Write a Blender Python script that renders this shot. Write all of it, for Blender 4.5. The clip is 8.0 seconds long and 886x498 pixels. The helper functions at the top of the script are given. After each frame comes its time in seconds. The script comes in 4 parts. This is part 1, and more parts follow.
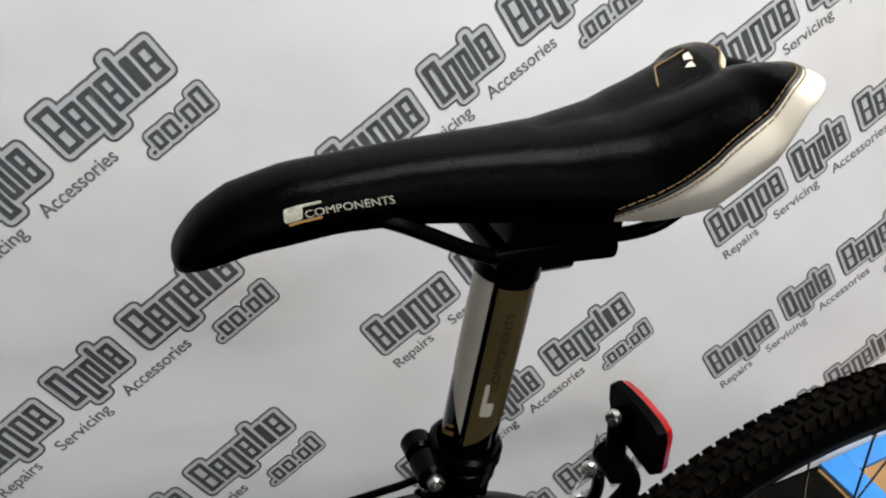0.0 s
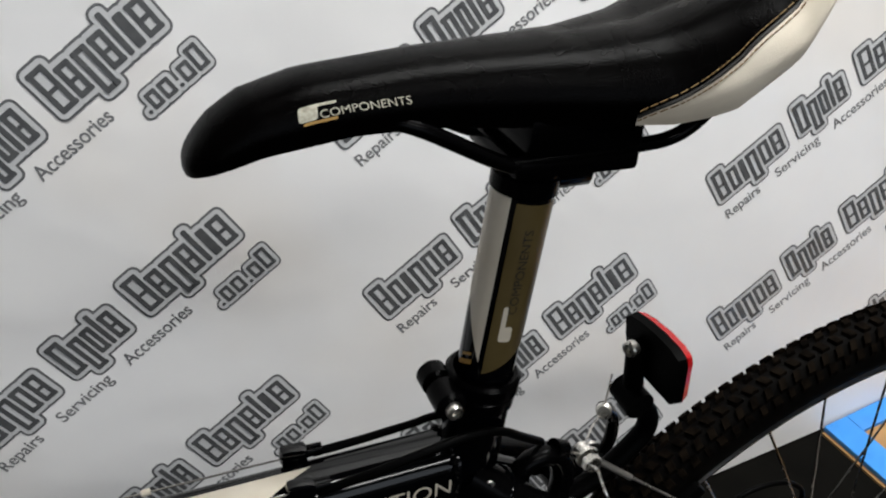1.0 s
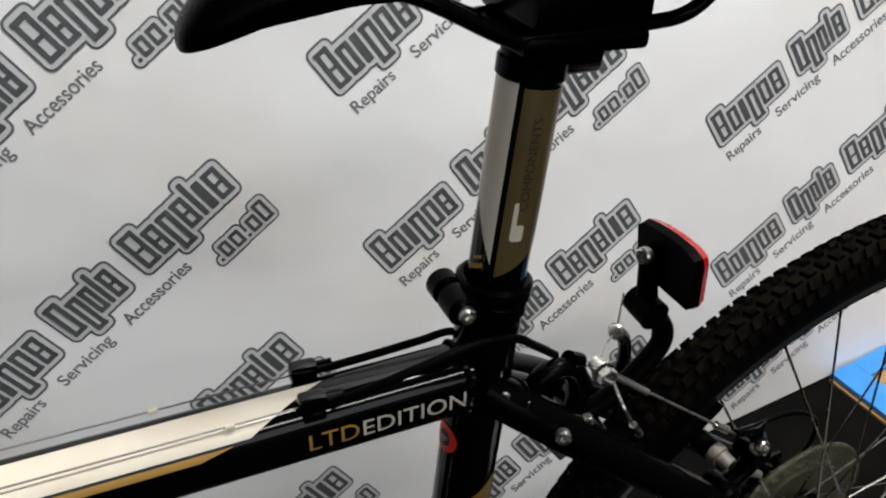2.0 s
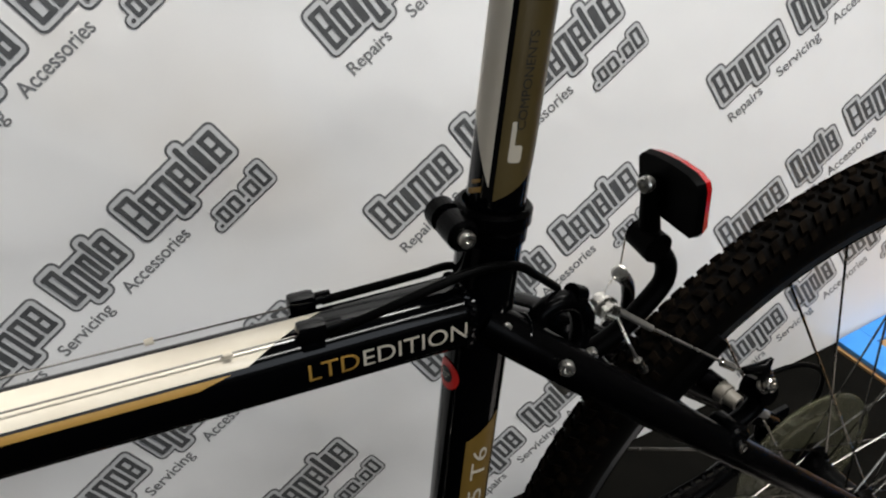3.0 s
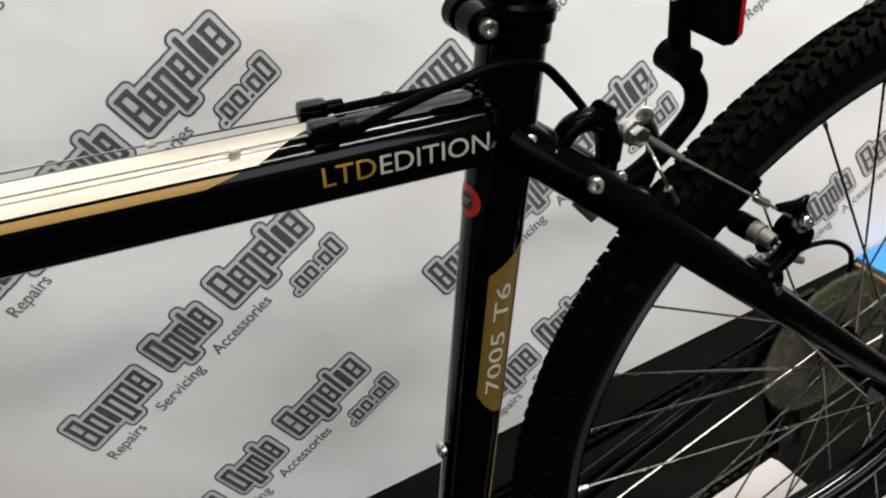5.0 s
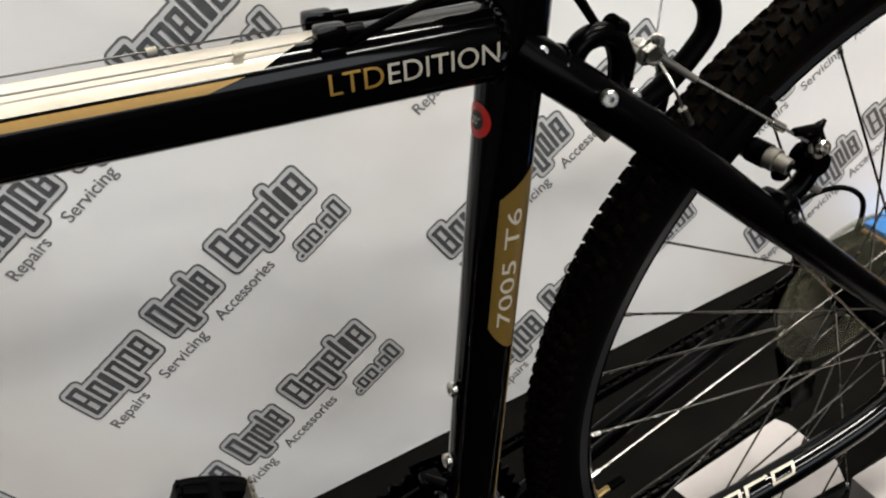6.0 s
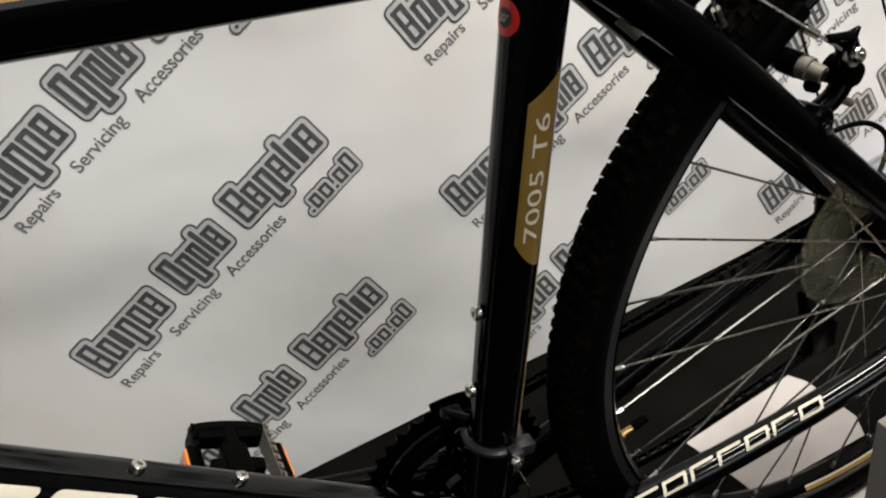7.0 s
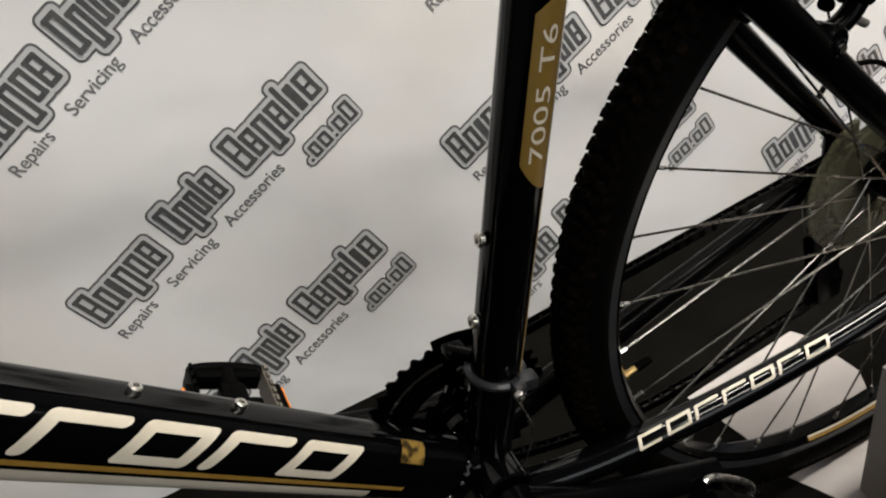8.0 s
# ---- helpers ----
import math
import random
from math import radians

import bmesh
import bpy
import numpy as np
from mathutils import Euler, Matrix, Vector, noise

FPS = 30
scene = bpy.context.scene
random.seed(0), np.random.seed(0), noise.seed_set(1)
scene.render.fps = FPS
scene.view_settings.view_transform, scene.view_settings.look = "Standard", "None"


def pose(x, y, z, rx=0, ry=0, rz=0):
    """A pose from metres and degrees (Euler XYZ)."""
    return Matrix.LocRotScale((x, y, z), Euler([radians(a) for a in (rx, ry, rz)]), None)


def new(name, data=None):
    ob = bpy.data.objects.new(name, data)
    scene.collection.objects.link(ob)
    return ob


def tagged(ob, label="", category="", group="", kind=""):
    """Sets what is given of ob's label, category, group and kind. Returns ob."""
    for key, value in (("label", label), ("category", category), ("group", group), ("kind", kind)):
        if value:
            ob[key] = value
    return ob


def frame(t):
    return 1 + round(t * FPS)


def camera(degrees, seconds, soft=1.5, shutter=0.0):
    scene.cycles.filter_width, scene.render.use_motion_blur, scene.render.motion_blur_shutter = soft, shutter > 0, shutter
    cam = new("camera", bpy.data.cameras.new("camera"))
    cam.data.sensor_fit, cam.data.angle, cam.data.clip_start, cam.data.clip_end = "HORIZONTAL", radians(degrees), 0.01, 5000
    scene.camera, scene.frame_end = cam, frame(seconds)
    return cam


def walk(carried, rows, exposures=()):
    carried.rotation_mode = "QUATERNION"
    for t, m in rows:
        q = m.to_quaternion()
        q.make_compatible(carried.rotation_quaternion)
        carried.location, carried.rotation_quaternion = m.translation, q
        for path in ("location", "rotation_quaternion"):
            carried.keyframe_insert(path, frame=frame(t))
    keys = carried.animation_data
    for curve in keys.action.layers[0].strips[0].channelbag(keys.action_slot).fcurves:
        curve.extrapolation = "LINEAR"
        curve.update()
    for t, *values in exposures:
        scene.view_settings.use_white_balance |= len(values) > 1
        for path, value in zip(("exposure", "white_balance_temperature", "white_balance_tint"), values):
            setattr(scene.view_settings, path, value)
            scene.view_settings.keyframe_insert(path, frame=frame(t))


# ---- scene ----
cam = camera(58.02, 8.0, soft=2.1)
ROWS = [
    (0.0, 0.0668, -0.2957, 1.1023, 55.716, 7.487, -21.325),
    (0.5, 0.0582, -0.2978, 1.0875, 55.457, 7.782, -21.933),
    (1.0, 0.0472, -0.3009, 1.0686, 55.097, 8.270, -22.580),
    (1.5, 0.0382, -0.3041, 1.0481, 54.385, 8.516, -23.324),
    (2.0, 0.0296, -0.3093, 1.0273, 53.974, 9.897, -24.140),
    (3.5, 0.0139, -0.3282, 0.9765, 53.313, 11.334, -24.797),
    (4.0, 0.0050, -0.3338, 0.9553, 52.838, 12.088, -24.974),
    (4.5, -0.0033, -0.3354, 0.9383, 52.469, 12.038, -24.921),
    (5.0, -0.0152, -0.3396, 0.9152, 51.911, 12.119, -25.146),
    (6.5, -0.0471, -0.3518, 0.8605, 51.407, 12.979, -25.770),
    (7.0, -0.0638, -0.3558, 0.8385, 51.230, 13.117, -25.841),
    (7.5, -0.0710, -0.3581, 0.8251, 50.940, 12.964, -25.739),
    (8.0, -0.0792, -0.3633, 0.8064, 49.902, 12.880, -25.841),
]
walk(cam, [(t, pose(x, y, z, rx, ry, rz)) for t, x, y, z, rx, ry, rz in ROWS],
     exposures=[(0.0, 0.24, 6620, 10), (3.5, 0.37, 6800, 10), (4.5, 0.50, 6830, 10), (5.0, 0.66, 6880, 10), (8.0, 0.65, 7240, 11)])

# ---- world and light ----
world = bpy.data.worlds.new("world")
scene.world = world
world.use_nodes = True
world.node_tree.nodes["Background"].inputs[0].default_value = (0.62, 0.74, 1.0, 1)
world.node_tree.nodes["Background"].inputs[1].default_value = 0.4


def area_lamp(name, m, sx, sy, watts, colour):
    data = bpy.data.lights.new(name, "AREA")
    data.shape, data.size, data.size_y, data.energy, data.color = "RECTANGLE", sx, sy, watts, colour
    ob = new(name, data)
    ob.matrix_world = m
    return ob


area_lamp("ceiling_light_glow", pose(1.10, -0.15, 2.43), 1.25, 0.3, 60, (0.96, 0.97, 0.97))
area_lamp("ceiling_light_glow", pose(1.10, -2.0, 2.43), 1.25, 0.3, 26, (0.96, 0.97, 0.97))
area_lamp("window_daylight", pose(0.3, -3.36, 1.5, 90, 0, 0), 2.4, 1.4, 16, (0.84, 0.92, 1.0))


# ---- materials ----
def material(name, colour, rough=0.5, metal=0.0, spec=0.5, coat=0.0):
    mat = bpy.data.materials.new(name)
    mat.use_nodes = True
    b = mat.node_tree.nodes["Principled BSDF"]
    b.inputs["Base Color"].default_value = (*colour, 1)
    b.inputs["Roughness"].default_value = rough
    b.inputs["Metallic"].default_value = metal
    b.inputs["Specular IOR Level"].default_value = spec
    b.inputs["Coat Weight"].default_value = coat
    b.inputs["Coat Roughness"].default_value = 0.06
    return mat


def node(mat, kind, **values):
    n = mat.node_tree.nodes.new(kind)
    for key, v in values.items():
        n.inputs[key].default_value = v
    return n


def vary(mat, colour2, scale, detail=4.0, lo=0.35, hi=0.7):
    """Mixes a second colour into the base by noise."""
    nt = mat.node_tree
    b = nt.nodes["Principled BSDF"]
    co = nt.nodes.new("ShaderNodeTexCoord")
    nz = node(mat, "ShaderNodeTexNoise", Scale=scale, Detail=detail)
    ramp = nt.nodes.new("ShaderNodeValToRGB")
    c1 = tuple(b.inputs["Base Color"].default_value)
    ramp.color_ramp.elements[0].position, ramp.color_ramp.elements[0].color = lo, c1
    ramp.color_ramp.elements[1].position, ramp.color_ramp.elements[1].color = hi, (*colour2, 1)
    nt.links.new(co.outputs["Object"], nz.inputs["Vector"])
    nt.links.new(nz.outputs["Fac"], ramp.inputs["Fac"])
    nt.links.new(ramp.outputs["Color"], b.inputs["Base Color"])
    return mat


def rough_vary(mat, scale, lo, hi):
    nt = mat.node_tree
    co = nt.nodes.new("ShaderNodeTexCoord")
    nz = node(mat, "ShaderNodeTexNoise", Scale=scale, Detail=5.0)
    mr = node(mat, "ShaderNodeMapRange")
    mr.inputs["To Min"].default_value, mr.inputs["To Max"].default_value = lo, hi
    nt.links.new(co.outputs["Object"], nz.inputs["Vector"])
    nt.links.new(nz.outputs["Fac"], mr.inputs["Value"])
    nt.links.new(mr.outputs["Result"], nt.nodes["Principled BSDF"].inputs["Roughness"])
    return mat


def relief(mat, scale, strength, distance, kind="noise"):
    nt = mat.node_tree
    b = nt.nodes["Principled BSDF"]
    co = nt.nodes.new("ShaderNodeTexCoord")
    if kind == "noise":
        tx = node(mat, "ShaderNodeTexNoise", Scale=scale, Detail=3.0)
        out = tx.outputs["Fac"]
    else:
        tx = node(mat, "ShaderNodeTexVoronoi", Scale=scale)
        out = tx.outputs["Distance"]
    bp = node(mat, "ShaderNodeBump", Strength=strength, Distance=distance)
    nt.links.new(co.outputs["Object"], tx.inputs["Vector"])
    nt.links.new(out, bp.inputs["Height"])
    nt.links.new(bp.outputs["Normal"], b.inputs["Normal"])
    return mat


PAINT = rough_vary(material("gloss_black_paint", (0.0008, 0.0009, 0.0012), 0.1, spec=0.22), 40, 0.05, 0.11)
MATT = relief(material("black_plastic", (0.0008, 0.0008, 0.0008), 0.45, spec=0.022), 900, 0.2, 0.0004)
SATIN = rough_vary(material("satin_black_metal", (0.0008, 0.0008, 0.0009), 0.25, spec=0.045), 60, 0.14, 0.30)
RUBBER = relief(vary(material("tyre_rubber", (0.0010, 0.0007, 0.0005), 0.8, spec=0.012), (0.0065, 0.0046, 0.0030), 130), 300, 0.3, 0.001)
SIDEWALL = relief(vary(material("tyre_sidewall", (0.0008, 0.0007, 0.0006), 0.6, spec=0.025), (0.002, 0.0017, 0.0014), 30), 600, 0.2, 0.0006)
LEATHER = relief(rough_vary(material("black_leather", (0.0006, 0.0005, 0.0005), 0.36, spec=0.022), 50, 0.20, 0.34), 1300, 0.32, 0.0003, "voronoi")
CREAM = relief(vary(material("cream_vinyl", (0.68, 0.62, 0.51), 0.5, spec=0.3), (0.60, 0.53, 0.42), 25), 1500, 0.28, 0.0003, "voronoi")
THREAD = material("gold_thread", (0.19, 0.115, 0.04), 0.7)
WHITE = vary(material("cream_white_lacquer", (0.64, 0.585, 0.485), 0.28, coat=0.08), (0.58, 0.52, 0.42), 30)
GOLD = vary(material("gold_lacquer", (0.36, 0.205, 0.042), 0.38, 0.05), (0.31, 0.17, 0.032), 60)
BRONZE = vary(material("bronze_lacquer", (0.110, 0.080, 0.030), 0.34, 0.1), (0.09, 0.064, 0.022), 50)
OCHRE = vary(material("ochre_gold_lacquer", (0.215, 0.130, 0.028), 0.36, 0.1), (0.185, 0.108, 0.022), 50)
PRINT = vary(material("worn_pale_print", (0.42, 0.40, 0.32), 0.5), (0.16, 0.15, 0.11), 500, 3.0, 0.4, 0.75)
INK_DARK = material("dark_print", (0.012, 0.011, 0.010), 0.5)
SILVER = rough_vary(material("polished_steel", (0.62, 0.60, 0.56), 0.25, 1.0), 90, 0.15, 0.4)
ALLOY = rough_vary(material("brushed_alloy", (0.125, 0.13, 0.138), 0.34, 0.9), 120, 0.26, 0.42)
DULL = rough_vary(material("dull_grey_metal", (0.20, 0.188, 0.17), 0.5, 0.7), 120, 0.4, 0.65)
POSTGREY = rough_vary(vary(material("weathered_grey_metal", (0.145, 0.130, 0.108), 0.55, 0.25), (0.10, 0.09, 0.074), 300), 120, 0.5, 0.7)
SPOKE = rough_vary(material("spoke_steel", (0.21, 0.20, 0.18), 0.25, 1.0), 150, 0.16, 0.34)
OILY = rough_vary(material("oily_dark_steel", (0.020, 0.018, 0.015), 0.45, 0.85), 200, 0.35, 0.6)
GREYBAND = material("grey_metal_band", (0.035, 0.036, 0.040), 0.35, 0.6)
RED = material("red_lens", (0.30, 0.005, 0.006), 0.2, spec=0.3, coat=0.15)
REDPRINT = material("red_print", (0.75, 0.025, 0.02), 0.35)
ORANGE = material("orange_reflector", (0.75, 0.20, 0.02), 0.2, coat=0.5)
CLEAR = vary(material("yellowed_clear_plastic", (0.22, 0.21, 0.13), 0.3), (0.15, 0.145, 0.085), 40)
CLEAR.node_tree.nodes["Principled BSDF"].inputs["Alpha"].default_value = 0.24
VINYL = relief(rough_vary(vary(material("white_banner_vinyl", (0.80, 0.795, 0.79), 0.45), (0.68, 0.625, 0.56), 2.3, 3.0, 0.50, 0.80), 8, 0.36, 0.5), 5.0, 0.35, 0.02)
TAPE = relief(vary(material("gold_foil_tape", (0.34, 0.21, 0.05), 0.3, 0.4), (0.05, 0.03, 0.008), 160, 2.0, 0.42, 0.6), 180, 0.8, 0.002)
INK_OUT = vary(material("charcoal_banner_ink", (0.098, 0.100, 0.104), 0.42), (0.128, 0.130, 0.133), 60)
INK_HALO = material("pale_grey_banner_ink", (0.54, 0.545, 0.55), 0.42)
INK_FILL = vary(material("dark_grey_banner_ink", (0.064, 0.066, 0.069), 0.42), (0.094, 0.096, 0.098), 60)
INK_SMALL = vary(material("mid_grey_banner_ink", (0.15, 0.152, 0.156), 0.42), (0.19, 0.192, 0.195), 60)
FLOOR = relief(vary(material("charcoal_floor_mat", (0.0021, 0.0020, 0.0016), 0.75, spec=0.035), (0.0040, 0.0037, 0.0029), 14), 260, 0.4, 0.001)
PLASTER = vary(material("painted_plaster", (0.12, 0.112, 0.104), 0.8), (0.095, 0.089, 0.083), 3)
BLUE = vary(material("blue_paint", (0.03, 0.22, 0.62), 0.35), (0.04, 0.27, 0.68), 20)
BROWN = vary(material("brown_hardboard", (0.36, 0.20, 0.075), 0.6), (0.30, 0.16, 0.055), 25)
PAPER = vary(material("white_card", (0.43, 0.395, 0.38), 0.6), (0.34, 0.31, 0.295), 9)
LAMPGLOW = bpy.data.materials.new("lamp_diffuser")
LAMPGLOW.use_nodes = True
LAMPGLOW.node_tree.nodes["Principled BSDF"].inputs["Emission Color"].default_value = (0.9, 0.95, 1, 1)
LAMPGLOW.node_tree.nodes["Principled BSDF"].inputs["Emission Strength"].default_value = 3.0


# ---- building helpers ----
def link(name, bm, mats, parent=None, label="", smooth=None):
    me = bpy.data.meshes.new(name)
    bm.to_mesh(me)
    bm.free()
    for m in mats if isinstance(mats, (list, tuple)) else [mats]:
        me.materials.append(m)
    if smooth is not None:
        me.polygons.foreach_set("use_smooth", [True] * len(me.polygons))
        me.set_sharp_from_angle(angle=radians(smooth))
    ob = new(name, me)
    ob.parent = parent
    if label:
        ob["label"] = label
    return ob


def part(name, bm, mats, parent, label="", smooth=40):
    return link(name, bm, mats, parent, label, smooth)


def thing(name, label, category, at=(0, 0, 0), group="", kind=""):
    ob = new(name)
    ob.location = at
    return tagged(ob, label, category, group, kind)


def box(bm, x0, x1, y0, y1, z0, z1, m=None, bevel=0.0, mat=0):
    made = bmesh.ops.create_cube(bm, size=1)["verts"]
    for v in made:
        v.co = Vector((x0 + (v.co.x + 0.5) * (x1 - x0), y0 + (v.co.y + 0.5) * (y1 - y0), z0 + (v.co.z + 0.5) * (z1 - z0)))
    faces = {f for v in made for f in v.link_faces}
    if bevel:
        edges = list({e for v in made for e in v.link_edges})
        out = bmesh.ops.bevel(bm, geom=edges, offset=bevel, segments=2, affect="EDGES", profile=0.6)
        made = list(set(out["verts"]) | {v for v in made if v.is_valid})
        faces = {f for v in made for f in v.link_faces}
    for f in faces:
        f.material_index = mat
    if m is not None:
        for v in made:
            v.co = m @ v.co
    return made


def frame_of(d, side=(0, -1, 0)):
    """Two unit vectors square to d: the first nearest to side."""
    d = Vector(d).normalized()
    s = Vector(side)
    s = (s - d * s.dot(d)).normalized()
    return d, s, s.cross(d)


def sweep(bm, pts, radii, sides=12, caps=True, mat=0):
    """A round bar along points; radii: one or one for each point."""
    pts = [Vector(p) for p in pts]
    if not isinstance(radii, (list, tuple)):
        radii = [radii] * len(pts)
    rings = []
    up = Vector((0.13, -0.9, 0.41)).normalized()
    for i, p in enumerate(pts):
        d = (pts[min(i + 1, len(pts) - 1)] - pts[max(i - 1, 0)]).normalized()
        if abs(d.dot(up)) > 0.98:
            up = Vector((1, 0, 0.2)).normalized()
        a = (up - d * up.dot(d)).normalized()
        b = d.cross(a)
        up = a
        rings.append([bm.verts.new(p + (a * math.cos(k * math.tau / sides) + b * math.sin(k * math.tau / sides)) * radii[i]) for k in range(sides)])
    for r0, r1 in zip(rings, rings[1:]):
        for k in range(sides):
            f = bm.faces.new((r0[k], r0[(k + 1) % sides], r1[(k + 1) % sides], r1[k]))
            f.material_index = mat
    if caps:
        bm.faces.new(list(reversed(rings[0]))).material_index = mat
        bm.faces.new(rings[-1]).material_index = mat
    return rings


def smooth_path(pts, n=8):
    """A rounded path through points (Catmull-Rom)."""
    p = [Vector(q) for q in pts]
    p = [p[0] * 2 - p[1]] + p + [p[-1] * 2 - p[-2]]
    out = []
    for i in range(1, len(p) - 2):
        for k in range(n):
            t = k / n
            out.append(0.5 * (2 * p[i] + (p[i + 1] - p[i - 1]) * t + (2 * p[i - 1] - 5 * p[i] + 4 * p[i + 1] - p[i + 2]) * t * t
                              + (3 * p[i] - p[i - 1] - 3 * p[i + 1] + p[i + 2]) * t ** 3))
    return out + [p[-2]]


def disc(bm, c, axis, r, depth, sides=20, inner=0.0, bevel=0.0, mat=0):
    """A round plate or ring centred at c."""
    d, a, b = frame_of(axis, (0.2, 0.3, 1) if abs(Vector(axis).normalized().y) > 0.7 else (0, -1, 0))
    c = Vector(c)
    prof = [(r - bevel, depth / 2), (r, depth / 2 - bevel), (r, -depth / 2 + bevel), (r - bevel, -depth / 2)] if bevel else [(r, depth / 2), (r, -depth / 2)]
    prof = ([(inner, depth / 2)] + prof + [(inner, -depth / 2)]) if inner else prof
    rings = [[bm.verts.new(c + d * h + (a * math.cos(k * math.tau / sides) + b * math.sin(k * math.tau / sides)) * q) for k in range(sides)] for q, h in prof]
    pairs = list(zip(rings, rings[1:])) + ([(rings[-1], rings[0])] if inner else [])
    for r0, r1 in pairs:
        for k in range(sides):
            bm.faces.new((r0[k], r1[k], r1[(k + 1) % sides], r0[(k + 1) % sides])).material_index = mat
    if not inner:
        bm.faces.new(rings[0]).material_index = mat
        bm.faces.new(list(reversed(rings[-1]))).material_index = mat


def hexbolt(bm, c, axis, r, depth, mat=0):
    """A socket-head screw: a round bevelled head with a hollow."""
    d = Vector(axis).normalized()
    disc(bm, Vector(c), d, r, depth, 16, inner=r * 0.45, bevel=r * 0.2, mat=mat)
    disc(bm, Vector(c) - d * depth * 0.2, d, r * 0.5, depth * 0.4, 6, mat=mat)


class Tube:
    """A straight tube with a rounded-oval section. s: metres from p0; a: metres round it from its near side, upwards."""

    def __init__(self, p0, p1, w0, h0, w1=None, h1=None, power=2.0):
        self.p0, self.p1 = Vector(p0), Vector(p1)
        self.d, self.side, self.n = frame_of(self.p1 - self.p0)
        if self.n.z < 0:
            self.n = -self.n
        self.w0, self.h0, self.w1, self.h1, self.e = w0, h0, w1 or w0, h1 or h0, 2.0 / power
        self.length = (self.p1 - self.p0).length
        # arc lengths of the middle section
        w, h = (self.w0 + self.w1) / 2, (self.h0 + self.h1) / 2
        th = np.linspace(-math.pi, math.pi, 721)
        y, z = w * self.sp(np.cos(th)), h * self.sp(np.sin(th))
        arc = np.concatenate([[0], np.cumsum(np.hypot(np.diff(y), np.diff(z)))])
        self.th, self.arc = th, arc - np.interp(0, th, arc)

    def sp(self, v):
        return np.sign(v) * np.abs(v) ** self.e

    def at(self, s, th, lift=0.0):
        t = s / self.length
        w, h = self.w0 + (self.w1 - self.w0) * t + lift, self.h0 + (self.h1 - self.h0) * t + lift
        return self.p0 + self.d * s + self.side * float(w * self.sp(math.cos(th))) + self.n * float(h * self.sp(math.sin(th)))

    def on(self, s, a, lift=0.0003):
        return self.at(s, float(np.interp(a, self.arc, self.th)), lift)

    def mesh(self, bm, s0=0.0, s1=None, sides=40, steps=6, mat=0, lift=0.0):
        s1 = self.length if s1 is None else s1
        rings = [[bm.verts.new(self.at(s0 + (s1 - s0) * i / steps, k * math.tau / sides, lift)) for k in range(sides)] for i in range(steps + 1)]
        for r0, r1 in zip(rings, rings[1:]):
            for k in range(sides):
                bm.faces.new((r0[k], r0[(k + 1) % sides], r1[(k + 1) % sides], r1[k])).material_index = mat
        bm.faces.new(list(reversed(rings[0]))).material_index = mat
        bm.faces.new(rings[-1]).material_index = mat
        bmesh.ops.recalc_face_normals(bm, faces=bm.faces[:])

    def patch(self, bm, s0, s1, a0, a1, na=10, ns=16, lift=0.0003, mat=0):
        """A lacquer patch; s0 and s1 may be functions of a."""
        grid = []
        for i in range(na + 1):
            a = a0 + (a1 - a0) * i / na
            b0, b1 = (s0(a) if callable(s0) else s0), (s1(a) if callable(s1) else s1)
            grid.append([bm.verts.new(self.on(b0 + (b1 - b0) * j / ns, a, lift)) for j in range(ns + 1)])
        for r0, r1 in zip(grid, grid[1:]):
            for j in range(ns):
                bm.faces.new((r0[j], r0[j + 1], r1[j + 1], r1[j])).material_index = mat


def flat_text(words, size, bold=0.0):
    """The letters as a flat bmesh, from the built-in font, with the baseline's start at the origin."""
    cu = bpy.data.curves.new("words", "FONT")
    cu.body, cu.size, cu.resolution_u, cu.offset = words, size, 4, bold
    ob = new("words", cu)
    bpy.context.view_layer.update()
    me = bpy.data.meshes.new_from_object(ob.evaluated_get(bpy.context.evaluated_depsgraph_get()))
    bm = bmesh.new()
    bm.from_mesh(me)
    bpy.data.objects.remove(ob)
    bpy.data.curves.remove(cu)
    bpy.data.meshes.remove(me)
    return bm


def fit_text(words, width, height, bold=0.0):
    bm = flat_text(words, 1.0, bold)
    xs, ys = [v.co.x for v in bm.verts], [v.co.y for v in bm.verts]
    for v in bm.verts:
        v.co = Vector(((v.co.x - min(xs)) / (max(xs) - min(xs)) * width, (v.co.y - min(ys)) / (max(ys) - min(ys)) * height, 0))
    return bm


def cut_fine(bm, longest):
    bmesh.ops.triangulate(bm, faces=bm.faces[:])
    for _ in range(3):
        edges = [e for e in bm.edges if e.calc_length() > longest]
        if not edges:
            break
        bmesh.ops.subdivide_edges(bm, edges=edges, cuts=1)
        bmesh.ops.triangulate(bm, faces=bm.faces[:])
    return bm


def strokes(bm, polys, z=0.0, mat=0):
    for poly in polys:
        f = bm.faces.new([bm.verts.new((x, y, z)) for x, y in poly])
        f.material_index = mat


def round_rect(cx, cy, w, h, r, lean=0.0, n=4):
    pts = []
    r = min(r, w / 2, h / 2)
    for qx, qy, a0 in ((1, 1, 0), (-1, 1, 90), (-1, -1, 180), (1, -1, 270)):
        for k in range(n + 1):
            a = radians(a0 + 90 * k / n)
            x, y = qx * (w / 2 - r) + r * math.cos(a), qy * (h / 2 - r) + r * math.sin(a)
            pts.append((cx + x + lean * y, cy + y))
    return pts


# ---- room ----
def plain(name, x0, x1, y0, y1, z0, z1, mat, label, category, kind="structure"):
    bm = bmesh.new()
    box(bm, x0, x1, y0, y1, z0, z1)
    return tagged(link(name, bm, mat), label, category, kind=kind)


